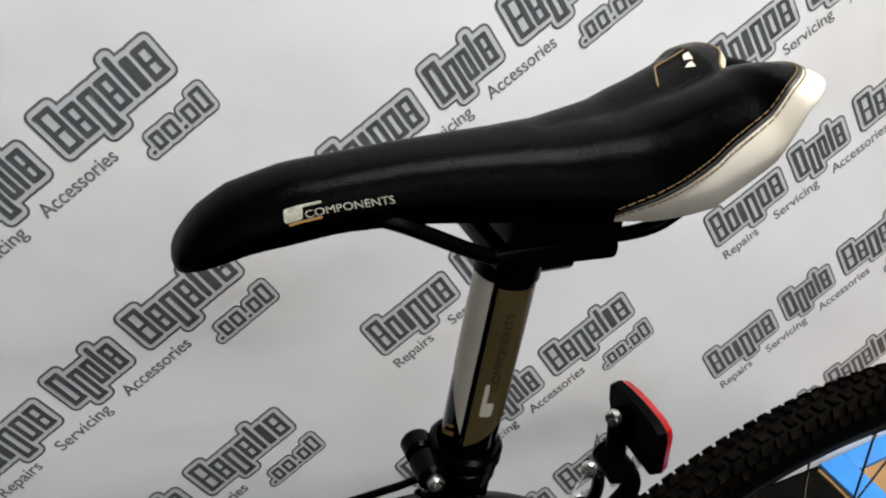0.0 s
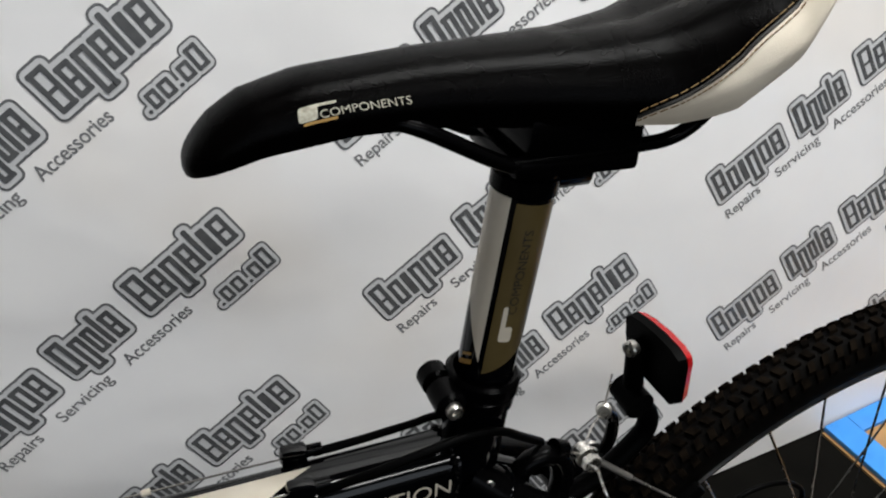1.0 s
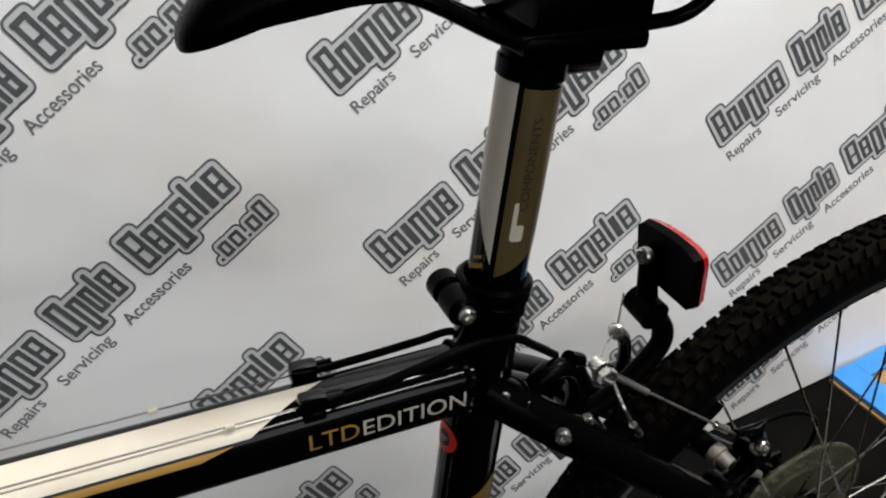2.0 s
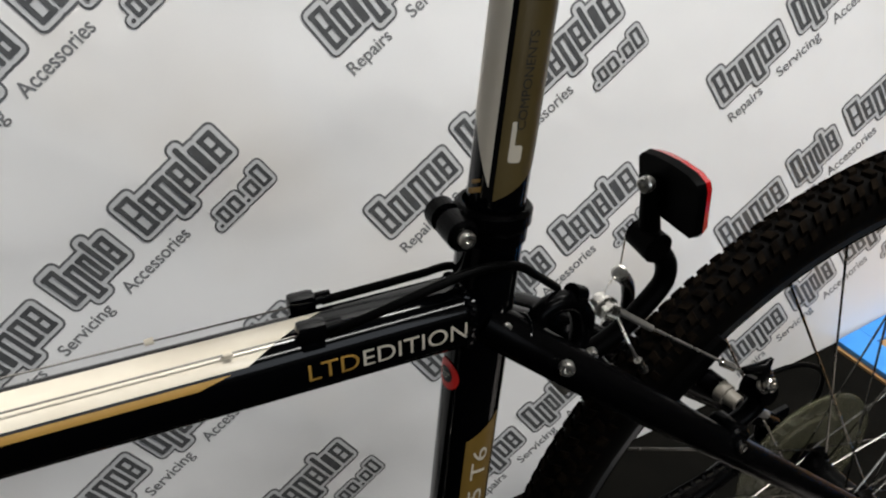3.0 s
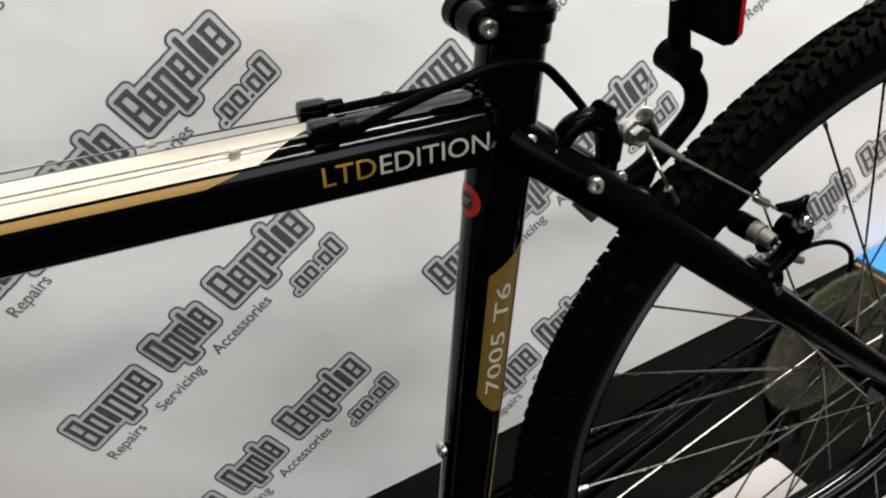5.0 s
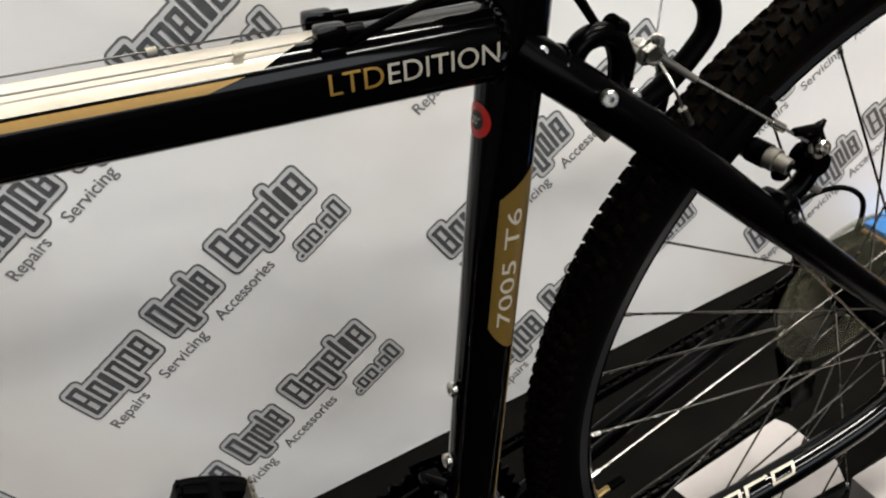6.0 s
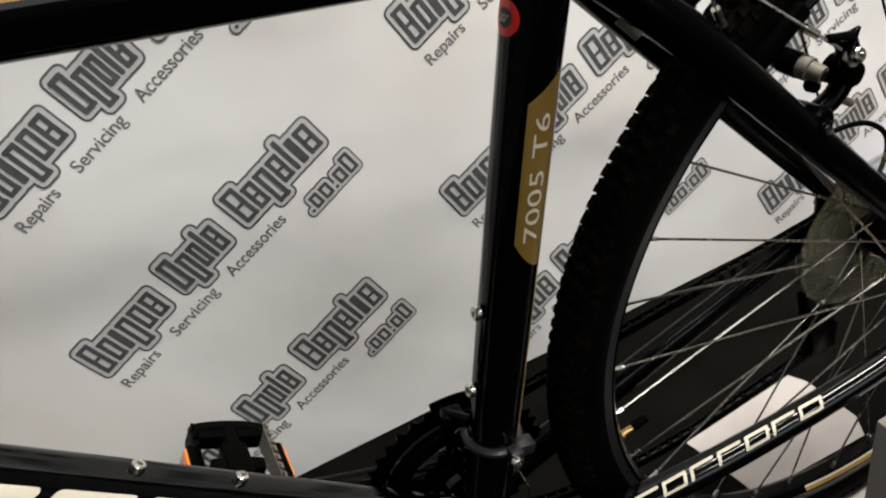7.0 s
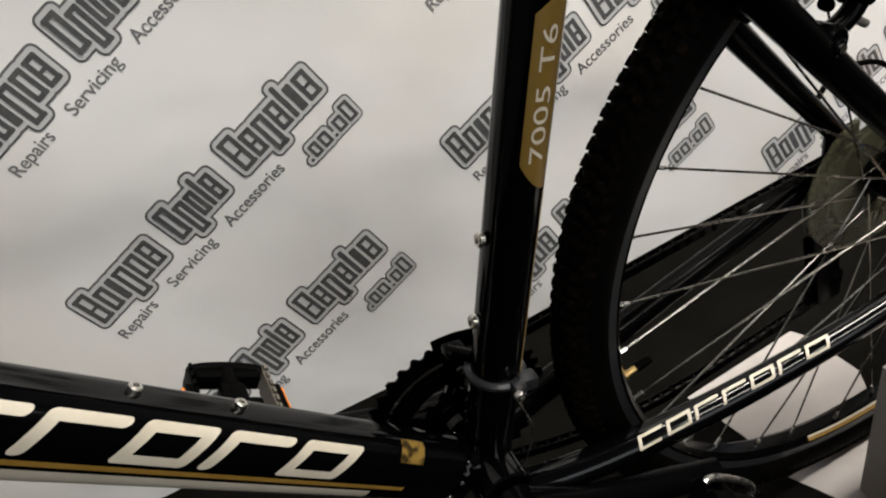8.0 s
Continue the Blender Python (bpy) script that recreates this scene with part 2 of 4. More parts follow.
plain("floor", -2.5, 2.9, -3.6, 1.4, -0.1, 0.0, FLOOR, "charcoal grey rubber mat workshop floor", "floor")
plain("ceiling", -2.5, 2.9, -3.6, 1.4, 2.5, 2.6, PLASTER, "plain off-white plaster ceiling", "ceiling")
plain("wall_north", -2.5, 2.9, 1.2, 1.4, 0.0, 2.5, PLASTER, "plain pale plaster wall behind the banner", "wall")
plain("wall_west", -2.5, -2.3, -3.4, 1.2, 0.0, 2.5, PLASTER, "plain pale plaster workshop wall", "wall")
plain("wall_east", 2.7, 2.9, -3.4, 1.2, 0.0, 2.5, PLASTER, "plain pale plaster workshop wall", "wall")
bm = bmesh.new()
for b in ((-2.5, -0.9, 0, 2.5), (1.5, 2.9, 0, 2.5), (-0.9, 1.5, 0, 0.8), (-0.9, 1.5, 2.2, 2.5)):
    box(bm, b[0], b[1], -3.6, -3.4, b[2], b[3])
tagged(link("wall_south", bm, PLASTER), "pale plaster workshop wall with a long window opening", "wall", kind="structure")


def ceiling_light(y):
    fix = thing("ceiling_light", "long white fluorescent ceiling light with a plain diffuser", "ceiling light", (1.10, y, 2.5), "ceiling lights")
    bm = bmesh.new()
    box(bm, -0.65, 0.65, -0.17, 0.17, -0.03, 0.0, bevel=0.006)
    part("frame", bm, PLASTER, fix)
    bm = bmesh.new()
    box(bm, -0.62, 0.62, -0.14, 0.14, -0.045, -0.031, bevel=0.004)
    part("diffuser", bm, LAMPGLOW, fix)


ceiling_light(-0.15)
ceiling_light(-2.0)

# ---- banner ----
BAN_X, BAN_Y, BAN_Z = Vector((1, -0.045, 0)).normalized(), 0.387, Vector((0, 0.075, 1)).normalized()
BAN_N = BAN_X.cross(BAN_Z)
BAN_M = Matrix(((BAN_X.x, BAN_Z.x, BAN_N.x, 0), (BAN_X.y, BAN_Z.y, BAN_N.y, BAN_Y), (BAN_X.z, BAN_Z.z, BAN_N.z, 0.0), (0, 0, 0, 1)))
banner = thing("banner", "white vinyl display banner printed with rows of slanted grey logos", "banner")
banner.matrix_world = BAN_M
bm = bmesh.new()
nx, nz = 60, 36
grid = []
for i in range(nx + 1):
    col = []
    for j in range(nz + 1):
        u, w = -1.5 + 3.6 * i / nx, 0.002 + 1.9 * j / nz
        col.append(bm.verts.new((u, w, 0)))
    grid.append(col)
for i in range(nx):
    for j in range(nz):
        bm.faces.new((grid[i][j], grid[i + 1][j], grid[i + 1][j + 1], grid[i][j + 1]))
geom = bmesh.ops.extrude_face_region(bm, geom=bm.faces[:])
for v in [g for g in geom["geom"] if isinstance(g, bmesh.types.BMVert)]:
    v.co.z -= 0.004
bmesh.ops.recalc_face_normals(bm, faces=bm.faces[:])
part("panel", bm, VINYL, banner, "white matt vinyl panel")


def logo_mesh():
    """A block-shaped logo: rings and bars with a pale halo and a charcoal outline; no letters."""
    def ring(x, y, w, h, s):
        return [(x + s / 2, y + h / 2, s, h), (x + w - s / 2, y + h / 2, s, h), (x + w / 2, y + s / 2, w, s), (x + w / 2, y + h - s / 2, w, s)]

    def barred(x, y, w, h, s):
        return ring(x, y, w, h, s) + [(x + w / 2, y + h * 0.48, w, s * 0.8)]

    def bar(x, y, w, h, s):
        return [(x + w / 2, y + h / 2, w, h)]

    words = [(0.0065, 0.0065, 0.0052, 0.0340, 0.0440,
              [(barred, 0.0, 0.0165, "c"), (ring, 0.0200, 0.0150, "x"), (bar, 0.0385, 0.0085, "x"), (ring, 0.0505, 0.0155, "d"), (ring, 0.0695, 0.0155, "x"), (barred, 0.0885, 0.0160, "x")]),
             (0.1370, 0.0065, 0.0052, 0.0340, 0.0440,
              [(ring, 0.0, 0.0160, "c"), (ring, 0.0190, 0.0140, "d"), (ring, 0.0358, 0.0130, "x"), (bar, 0.0517, 0.0055, "c"), (barred, 0.0600, 0.0145, "x")]),
             (0.2397, 0.0065, 0.0052, 0.0340, 0.0440,
              [(barred, 0.0, 0.0185, "c"), (barred, 0.0215, 0.0160, "x"), (ring, 0.0410, 0.0160, "d"), (barred, 0.0605, 0.0160, "x"), (bar, 0.0803, 0.0058, "c"), (bar, 0.0897, 0.0098, "x"), (barred, 0.1035, 0.0175, "x")]),
             (0.2925, -0.0428, 0.0038, 0.0175, 0.0245,
              [(bar, 0.0, 0.0045, "p"), (ring, 0.0075, 0.0120, "x"), (ring, 0.0225, 0.0130, "x"), (bar, 0.0385, 0.0045, "p"), (ring, 0.0460, 0.0130, "x"), (ring, 0.0620, 0.0130, "c")])]
    bm = bmesh.new()
    tick = 0
    for x0, y0, s, xh, ch, glyphs in words:
        big = s > 0.005
        for shape, dx, w, size in glyphs:
            y, h = y0, xh
            if size == "c":
                h = ch
            if size == "d":
                y, h = y0 - 0.0115, xh + 0.0115
            if size == "p":
                h = s
            blocks = [(shape(x0 + dx, y, w, h, s), 0.0, 0.0013, 2)]
            for e, lift, mat in ((0.0070, 0.0003, 0), (0.0046, 0.0008, 1)) if big else ((0.0054, 0.0003, 0), (0.0036, 0.0008, 1)):
                blocks.append(([(x0 + dx + w / 2, y + h / 2, w, h)], e, lift, mat))
            for rects, e, lift, mat in blocks:
                for cx, cy, bw, bh in rects:
                    tick += 1
                    strokes(bm, [round_rect(cx, cy, bw + 2 * e, bh + 2 * e, 0.0018 + e * 0.9, 0.05)], lift + (tick % 40) * 0.00001, mat)
    for v in bm.verts:
        v.co = Matrix.Rotation(radians(26), 4, "Z") @ v.co
    me = bpy.data.meshes.new("logo")
    bm.to_mesh(me)
    bm.free()
    for m in (INK_OUT, INK_HALO, INK_FILL):
        me.materials.append(m)
    return me


def caption_mesh(words, x, y, width):
    bm = fit_text(words, width, 0.0185 if "g" in words or "p" in words else 0.0150, 0.012)
    low = 0.0045 if "g" in words or "p" in words else 0.0
    for v in bm.verts:
        v.co = Matrix.Rotation(radians(26), 4, "Z") @ Vector((x + v.co.x, y - low + v.co.y, 0.0004))
    me = bpy.data.meshes.new("caption")
    bm.to_mesh(me)
    bm.free()
    me.materials.append(INK_SMALL)
    return me


LOGO = logo_mesh()
CAPTIONS = [caption_mesh("Repairs", 0.002, -0.0250, 0.0545), caption_mesh("Servicing", 0.084, -0.0250, 0.071), caption_mesh("Accessories", 0.178, -0.0250, 0.0895)]
for col in range(-2, 4):
    for row in range(-1, 6):
        at = Vector((0.1832 + 0.4485 * col, 0.2650 + 0.2185 * (row - 1), 0))
        if at.y < 0.03 or at.y > 1.2:
            continue
        for name, me in (("logo", LOGO), *(("caption", c) for c in CAPTIONS)):
            ob = new(name, me)
            ob.parent, ob.location = banner, at

# ---- bicycle ----
bike = thing("bicycle", "black and gold hybrid bicycle with a black and cream saddle", "bicycle")
BB = Vector((0.004, 0, 0.295))
SEAT = Vector((0.2924, 0, 0.9563))
WHEEL = Vector((0.417, 0, 0.3415))

# frame tubes
seat_tube = Tube(BB, BB + SEAT * 0.489, 0.0178, 0.0178)
top_tube = Tube((-0.45, 0, 0.8292), (0.120, 0, 0.7105), 0.0180, 0.0184, 0.0178, 0.0195, 2.5)
DT_D, DT_N = Vector((-0.675, 0, 0.737)), Vector((0.737, 0, 0.675))
down_tube = Tube(BB + DT_N * -0.010 + DT_D * 0.02, BB + DT_N * -0.022 + DT_D * 0.60, 0.0205, 0.0235, 0.0225, 0.038, 2.5)
frame_part = bmesh.new()
seat_tube.mesh(frame_part)
frame_ob = part("frame", frame_part, PAINT, bike, "gloss black aluminium frame")
for name, tube in (("top_tube", top_tube), ("down_tube", down_tube)):
    bm = bmesh.new()
    tube.mesh(bm)
    part(name, bm, PAINT, frame_ob)
bm = bmesh.new()
disc(bm, BB, (0, 1, 0), 0.0215, 0.073, 32, bevel=0.0015)
part("bottom_bracket_shell", bm, PAINT, frame_ob)
bm = bmesh.new()
sweep(bm, [(-0.470, 0, 0.875), (-0.427, 0, 0.735)], 0.0205, 28)
part("head_tube", bm, PAINT, frame_ob)
for s in (-1, 1):
    bm = bmesh.new()
    sweep(bm, smooth_path([(0.126, s * 0.009, 0.707), (0.150, s * 0.022, 0.680), (0.19, s * 0.037, 0.634), (0.25, s * 0.046, 0.560), (0.33, s * 0.056, 0.462), (0.414, s * 0.066, 0.360)]),
          [0.0125] * 16 + [0.0125 - 0.0035 * k / 24 for k in range(25)], 20)
    part("seat_stay", bm, SATIN, frame_ob)
    bm = bmesh.new()
    sweep(bm, smooth_path([(0.018, s * 0.030, 0.284), (0.09, s * 0.044, 0.285), (0.20, s * 0.058, 0.293), (0.33, s * 0.068, 0.311), (0.41, s * 0.068, 0.336)]),
          [0.0125] * 9 + [0.0125 - 0.003 * k / 23 for k in range(24)], 20)
    part("chain_stay", bm, PAINT if s < 0 else SATIN, frame_ob)
    bm = bmesh.new()
    box(bm, 0.398, 0.436, s * 0.068 - 0.003, s * 0.068 + 0.003, 0.325, 0.368, bevel=0.002)
    part("dropout", bm, PAINT, frame_ob)
bm = bmesh.new()
sweep(bm, [(0.192, -0.036, 0.631), (0.192, 0.036, 0.631)], 0.0075, 16)
part("stay_bridge", bm, PAINT, frame_ob)
bm = bmesh.new()
# gusset between the stays and the seat tube
sweep(bm, [(0.118, 0, 0.708), (0.155, 0, 0.680)], [0.013, 0.009], 20)
part("stay_gusset", bm, PAINT, frame_ob)


# weld beads where the tubes meet
for tube, s_at in ((top_tube, top_tube.length - 0.0040), (down_tube, 0.012)):
    bm = bmesh.new()
    loop = [tube.at(s_at + 0.0012 * math.sin(k * 2.1), k * math.tau / 72, 0.0002) for k in range(73)]
    sweep(bm, loop, [0.0019 + 0.0004 * math.sin(k * 1.7) for k in range(73)], 8, caps=False)
    part("weld_bead", bm, PAINT, frame_ob)
for s_side in (-1, 1):
    bm = bmesh.new()
    loop = [Vector((0.140, s_side * 0.016, 0.6925)) + (Vector((0.78, 0, 0.62)) * math.cos(a) + Vector((0, 1, 0)) * math.sin(a)) * 0.0126 for a in [k * math.tau / 40 for k in range(41)]]
    sweep(bm, loop, 0.0009, 8, caps=False)
    part("weld_bead", bm, PAINT, frame_ob)


# lacquer on the frame
def on_tube(bm, tube, s, a, along=1, lift=0.00045, turn=0.0):
    """Lays a flat drawing on a tube, its x along the tube."""
    cut_fine(bm, 0.0035)
    for v in bm.verts:
        v.co = tube.on(s + along * (v.co.x * math.cos(turn) - v.co.y * math.sin(turn)), a + v.co.x * math.sin(turn) + v.co.y * math.cos(turn), lift)
    return bm


TT_L = top_tube.length


def tt(x):
    """Metres along the top tube for a place along the bicycle."""
    return (x + 0.45) / 0.57 * TT_L


bm = bmesh.new()
top_tube.patch(bm, 0.0, lambda a: tt(0.002 + max(0.0, a - 0.0125) * 1.9), 0.0125, 0.034, 14, 60)
part("white_lacquer", bm, WHITE, frame_ob, "cream white lacquer panel")
bm = bmesh.new()
top_tube.patch(bm, 0.0, lambda a: tt(-0.006 - (0.0110 - a) * 4), 0.0070, 0.0110, 6, 60)
part("gold_stripe", bm, GOLD, frame_ob, "gold lacquer stripe")
bm = fit_text("LTD", 0.0262, 0.0096)
part("lettering", on_tube(bm, top_tube, tt(0.029), -0.0045), GOLD, frame_ob, "gold LTD lettering")
bm = fit_text("EDITION", 0.0580, 0.0096)
part("lettering", on_tube(bm, top_tube, tt(0.0568), -0.0045), WHITE, frame_ob, "white EDITION lettering")

bm = bmesh.new()
seat_tube.patch(bm, lambda a: 0.2425 + (a + 0.0118) ** 2 * 45, lambda a: 0.366 - (a + 0.0118) * 0.95, -0.0118, 0.0082, 10, 24)
part("gold_panel", bm, OCHRE, frame_ob, "ochre gold lacquer panel")
bm = bmesh.new()
seat_tube.patch(bm, 0.085, 0.24, -0.0135, -0.0118, 2, 30)
part("gold_pinstripe", bm, GOLD, frame_ob)
bm = bmesh.new()
seat_tube.patch(bm, 0.085, 0.35, -0.0150, -0.0140, 2, 40)
part("white_pinstripe", bm, WHITE, frame_ob)
bm = fit_text("7005 T6", 0.080, 0.0094)
cut_fine(bm, 0.0035)
for v in bm.verts:
    v.co = seat_tube.on(0.2615 + v.co.x, -0.0060 + v.co.y, 0.0006)
part("lettering", bm, WHITE, frame_ob, "white 7005 T6 lettering")
bm = bmesh.new()
strokes(bm, [round_rect(0, 0, 0.0195, 0.0195, 0.00975, n=10)])
cut_fine(bm, 0.004)
for v in bm.verts:
    v.co = seat_tube.on(0.390 + v.co.x, 0.0262 + v.co.y, 0.0006)
sticker = part("size_sticker", bm, REDPRINT, frame_ob, "round red and black size sticker")
bm = bmesh.new()
strokes(bm, [round_rect(0, 0, 0.0104, 0.0104, 0.0052, n=10)])
cut_fine(bm, 0.004)
for v in bm.verts:
    v.co = seat_tube.on(0.390 + v.co.x, 0.0262 + v.co.y, 0.0010)
part("sticker_middle", bm, INK_DARK, frame_ob)
bm = fit_text('20"', 0.0074, 0.0044)
cut_fine(bm, 0.003)
for v in bm.verts:
    v.co = seat_tube.on(0.3878 + v.co.y, 0.0299 - v.co.x, 0.0014)
part("sticker_lettering", bm, WHITE, frame_ob)


def brand_bars(pitch, height, stroke, kinds, slope):
    """A row of slanted hooks and rings, as plain shapes."""
    bm = bmesh.new()
    for i, kind in enumerate(kinds):
        x, w = i * pitch, pitch * 0.86
        lean = slope
        rects = [(0, 0, stroke * 1.25, height)]
        rects.append((0, height - stroke, w, height))
        if kind == "o":
            rects += [(0, 0, w, stroke), (w - stroke * 1.25, 0, w, height)]
        if kind == "c":
            rects += [(0, 0, w * 0.92, stroke)]
        if kind == "e":
            rects += [(0, 0, w * 0.92, stroke), (w - stroke * 1.25, height * 0.42, w, height), (w * 0.3, height * 0.40, w, height * 0.40 + stroke * 0.8)]
        for k, (x0, y0, x1, y1) in enumerate(rects):
            strokes(bm, [[(x + px + lean * py, py) for px, py in round_rect((x0 + x1) / 2, (y0 + y1) / 2, x1 - x0, y1 - y0, stroke * 0.5, 0, 4)]], k * 0.00002)
    return bm


bm = brand_bars(0.0505, 0.0290, 0.0068, ["c", "o", "r", "r", "o", "r", "o"], 0.55)
cut_fine(bm, 0.006)
for v in bm.verts:
    v.co = down_tube.on(0.466 - v.co.x, -0.0025 + v.co.y, 0.0004 + v.co.z)
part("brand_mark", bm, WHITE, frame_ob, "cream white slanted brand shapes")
stay = Tube((0.09, -0.044, 0.285), (0.33, -0.068, 0.311), 0.0123, 0.0123, 0.0112, 0.0112)
bm = brand_bars(0.0240, 0.0100, 0.0022, ["c", "o", "r", "r", "o", "r", "o"], 0.35)
cut_fine(bm, 0.003)
for v in bm.verts:
    v.co = stay.on(0.016 + v.co.x, 0.0045 + v.co.y, 0.0006 + v.co.z)
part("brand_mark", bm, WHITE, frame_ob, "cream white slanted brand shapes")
bm = bmesh.new()
down_tube.patch(bm, 0.06, 0.57, -0.0095, -0.0055, 4, 60)
part("gold_stripe", bm, GOLD, frame_ob, "gold lacquer stripe")
bm = bmesh.new()
down_tube.patch(bm, 0.085, 0.57, -0.040, -0.0125, 12, 60)
part("white_lacquer", bm, WHITE, frame_ob, "cream white lacquer panel")
bm = bmesh.new()
down_tube.patch(bm, 0.054, 0.074, 0.018, 0.036, 14, 8, 0.0008)
part("gold_tape", bm, TAPE, frame_ob, "crinkled gold foil tape band")

# screws on the frame
for p, n in (((BB + SEAT * 0.140), None), ((BB + SEAT * 0.204), None)):
    bm = bmesh.new()
    ax = Vector((-0.9563, 0, 0.2924))
    hexbolt(bm, p + ax * 0.0205, ax, 0.0050, 0.005)
    part("bottle_screw", bm, SILVER, frame_ob)
for s in (0.211, 0.275):
    bm = bmesh.new()
    hexbolt(bm, BB + DT_D * (s + 0.003) + DT_N * 0.0160, DT_N, 0.0043, 0.006)
    part("bottle_screw", bm, SILVER, frame_ob)
for c in ((0.1568, -0.0410, 0.6765), (0.1795, -0.0290, 0.6645), (0.1344, -0.0205, 0.7045)):
    bm = bmesh.new()
    hexbolt(bm, c, (-0.35, -1, 0.25), 0.0045 if c[1] < -0.03 else 0.0034, 0.006)
    part("frame_screw", bm, SILVER, frame_ob)
bm = bmesh.new()
sweep(bm, [(0.1560, -0.022, 0.6580), (0.1612, -0.031, 0.6480)], [0.0050, 0.0046], 14)
part("bridge_nut", bm, POSTGREY, frame_ob, "dull grey nut")

# seat post and clamp
post = Tube(BB + SEAT * 0.44, BB + SEAT * 0.603 + Vector((0.003, 0, 0)), 0.0155, 0.0155)
bm = bmesh.new()
post.mesh(bm)
post_ob = part("seat_post", bm, PAINT, bike, "black seat post with cream and bronze lacquer")
bm = bmesh.new()
post.patch(bm, lambda a: 0.069 + (a - 0.0128) * 2.3 if a < 0.026 else 0.0994 + (a - 0.026) * 0.8, 0.163, 0.0128, 0.0365, 18, 12)
part("cream_lacquer", bm, WHITE, post_ob)
bm = bmesh.new()
post.patch(bm, lambda a: 0.0625 + (0.0100 - a) * 0.55 + (0.0100 - a) ** 2 * 10, 0.161, -0.0150, 0.0100, 12, 12)
part("bronze_lacquer", bm, BRONZE, post_ob)
bm = bmesh.new()
post.patch(bm, lambda a: 0.040 + 0.00004 / (a + 0.03), lambda a: 0.043 + 0.00004 / (a + 0.03), -0.016, 0.016, 12, 2)
part("gold_pinstripe", bm, GOLD, post_ob)
bm = fit_text("COMPONENTS", 0.047, 0.0044)
cut_fine(bm, 0.003)
for v in bm.verts:
    v.co = post.on(0.1010 + v.co.x, -0.0010 + v.co.y, 0.0006)
part("lettering", bm, INK_DARK, post_ob)
bm = bmesh.new()
strokes(bm, [[(0.0, 0.0), (0.003, 0.0), (0.003, 0.009), (0.0, 0.009)], [(0.0055, 0.001), (0.0075, 0.001), (0.0075, 0.007), (0.0055, 0.007)]])
cut_fine(bm, 0.003)
for v in bm.verts:
    v.co = post.on(0.066 + v.co.x - v.co.y * 0.5, 0.0165 + v.co.y, 0.0005)
part("gold_dashes", bm, GOLD, post_ob)
bm = bmesh.new()
strokes(bm, [round_rect(0.0045, 0, 0.009, 0.0066, 0.0016), round_rect(0.0140, 0.0021, 0.014, 0.0024, 0.0010)])
cut_fine(bm, 0.003)
for v in bm.verts:
    v.co = post.on(0.0840 + v.co.x, 0.0022 + v.co.y, 0.0004)
part("brand_mark", bm, WHITE, post_ob, "cream white rounded brand shape")

CL = BB + SEAT * 0.488
bm = bmesh.new()
disc(bm, CL + SEAT * 0.003, SEAT, 0.0207, 0.011, 40, inner=0.0168, bevel=0.002)
disc(bm, CL - SEAT * 0.0070, SEAT, 0.0193, 0.009, 40, inner=0.0168, bevel=0.001)
clamp = part("seat_clamp", bm, SATIN, bike, "black seat post clamp")
FWD = Vector((-0.9563, 0, 0.2924))
for y0, y1 in ((-0.019, -0.001), (0.001, 0.014)):
    bm = bmesh.new()
    c = CL + FWD * 0.0248
    disc(bm, c + Vector((0, (y0 + y1) / 2, 0)), (0, 1, 0), 0.0086, y1 - y0, 28, bevel=0.002)
    part("clamp_ear", bm, SATIN, clamp)
bm = bmesh.new()
hexbolt(bm, CL + FWD * 0.0248 + Vector((0, -0.0205, 0)), (0, -1, 0), 0.0046, 0.006)
part("clamp_bolt", bm, SILVER, clamp)

# seat post head
bm = bmesh.new()
top = BB + SEAT * 0.603 + Vector((0.003, 0, 0))
disc(bm, top + SEAT * 0.004, SEAT, 0.0168, 0.012, 36, bevel=0.002)
sweep(bm, [top + SEAT * 0.005, top + SEAT * 0.018, Vector((0.195, 0, 0.893))], [0.0155, 0.0160, 0.019], 24)
head = part("post_head", bm, SATIN, bike, "black seat post clamp head")
bm = bmesh.new()
mh = Matrix.Translation((0.199, 0, 0.893)) @ Matrix.Rotation(radians(14), 4, "Y")
box(bm, -0.030, 0.034, -0.026, 0.026, -0.009, 0.000, mh, 0.003)
part("lower_cradle", bm, SATIN, head)
bm = bmesh.new()
box(bm, -0.026, 0.033, -0.027, 0.027, 0.0015, 0.021, mh, 0.004)
part("upper_cradle", bm, SATIN, head)
bm = bmesh.new()
sweep(bm, [(0.176, 0, 0.883), (0.215, 0, 0.872), (0.222, 0, 0.884)], [0.012, 0.010, 0.006], 14)
part("tilt_block", bm, SATIN, head)

# ---- saddle ----
PLAN = [(0.039, 0.0), (0.040, 0.008), (0.044, 0.014), (0.055, 0.0185), (0.085, 0.0210), (0.12, 0.0220), (0.15, 0.0240), (0.18, 0.0285), (0.21, 0.0365), (0.235, 0.0455), (0.262, 0.0565),
        (0.289, 0.0635), (0.308, 0.0630), (0.3185, 0.0555), (0.3235, 0.042), (0.3215, 0.026), (0.313, 0.012), (0.308, 0.0)]
plan = smooth_path([(x, y, 0) for x, y in PLAN], 6)
TOPX = [0.039, 0.046, 0.055, 0.068, 0.092, 0.14, 0.19, 0.21, 0.245, 0.28, 0.30, 0.32]
TOPZ = [0.939, 0.9435, 0.9495, 0.9550, 0.9570, 0.9520, 0.9445, 0.9422, 0.9425, 0.9487, 0.9525, 0.9510]
LOWX = [0.039, 0.05, 0.07, 0.105, 0.125, 0.143, 0.171, 0.205, 0.2165, 0.24, 0.2665, 0.2935, 0.3055, 0.32]
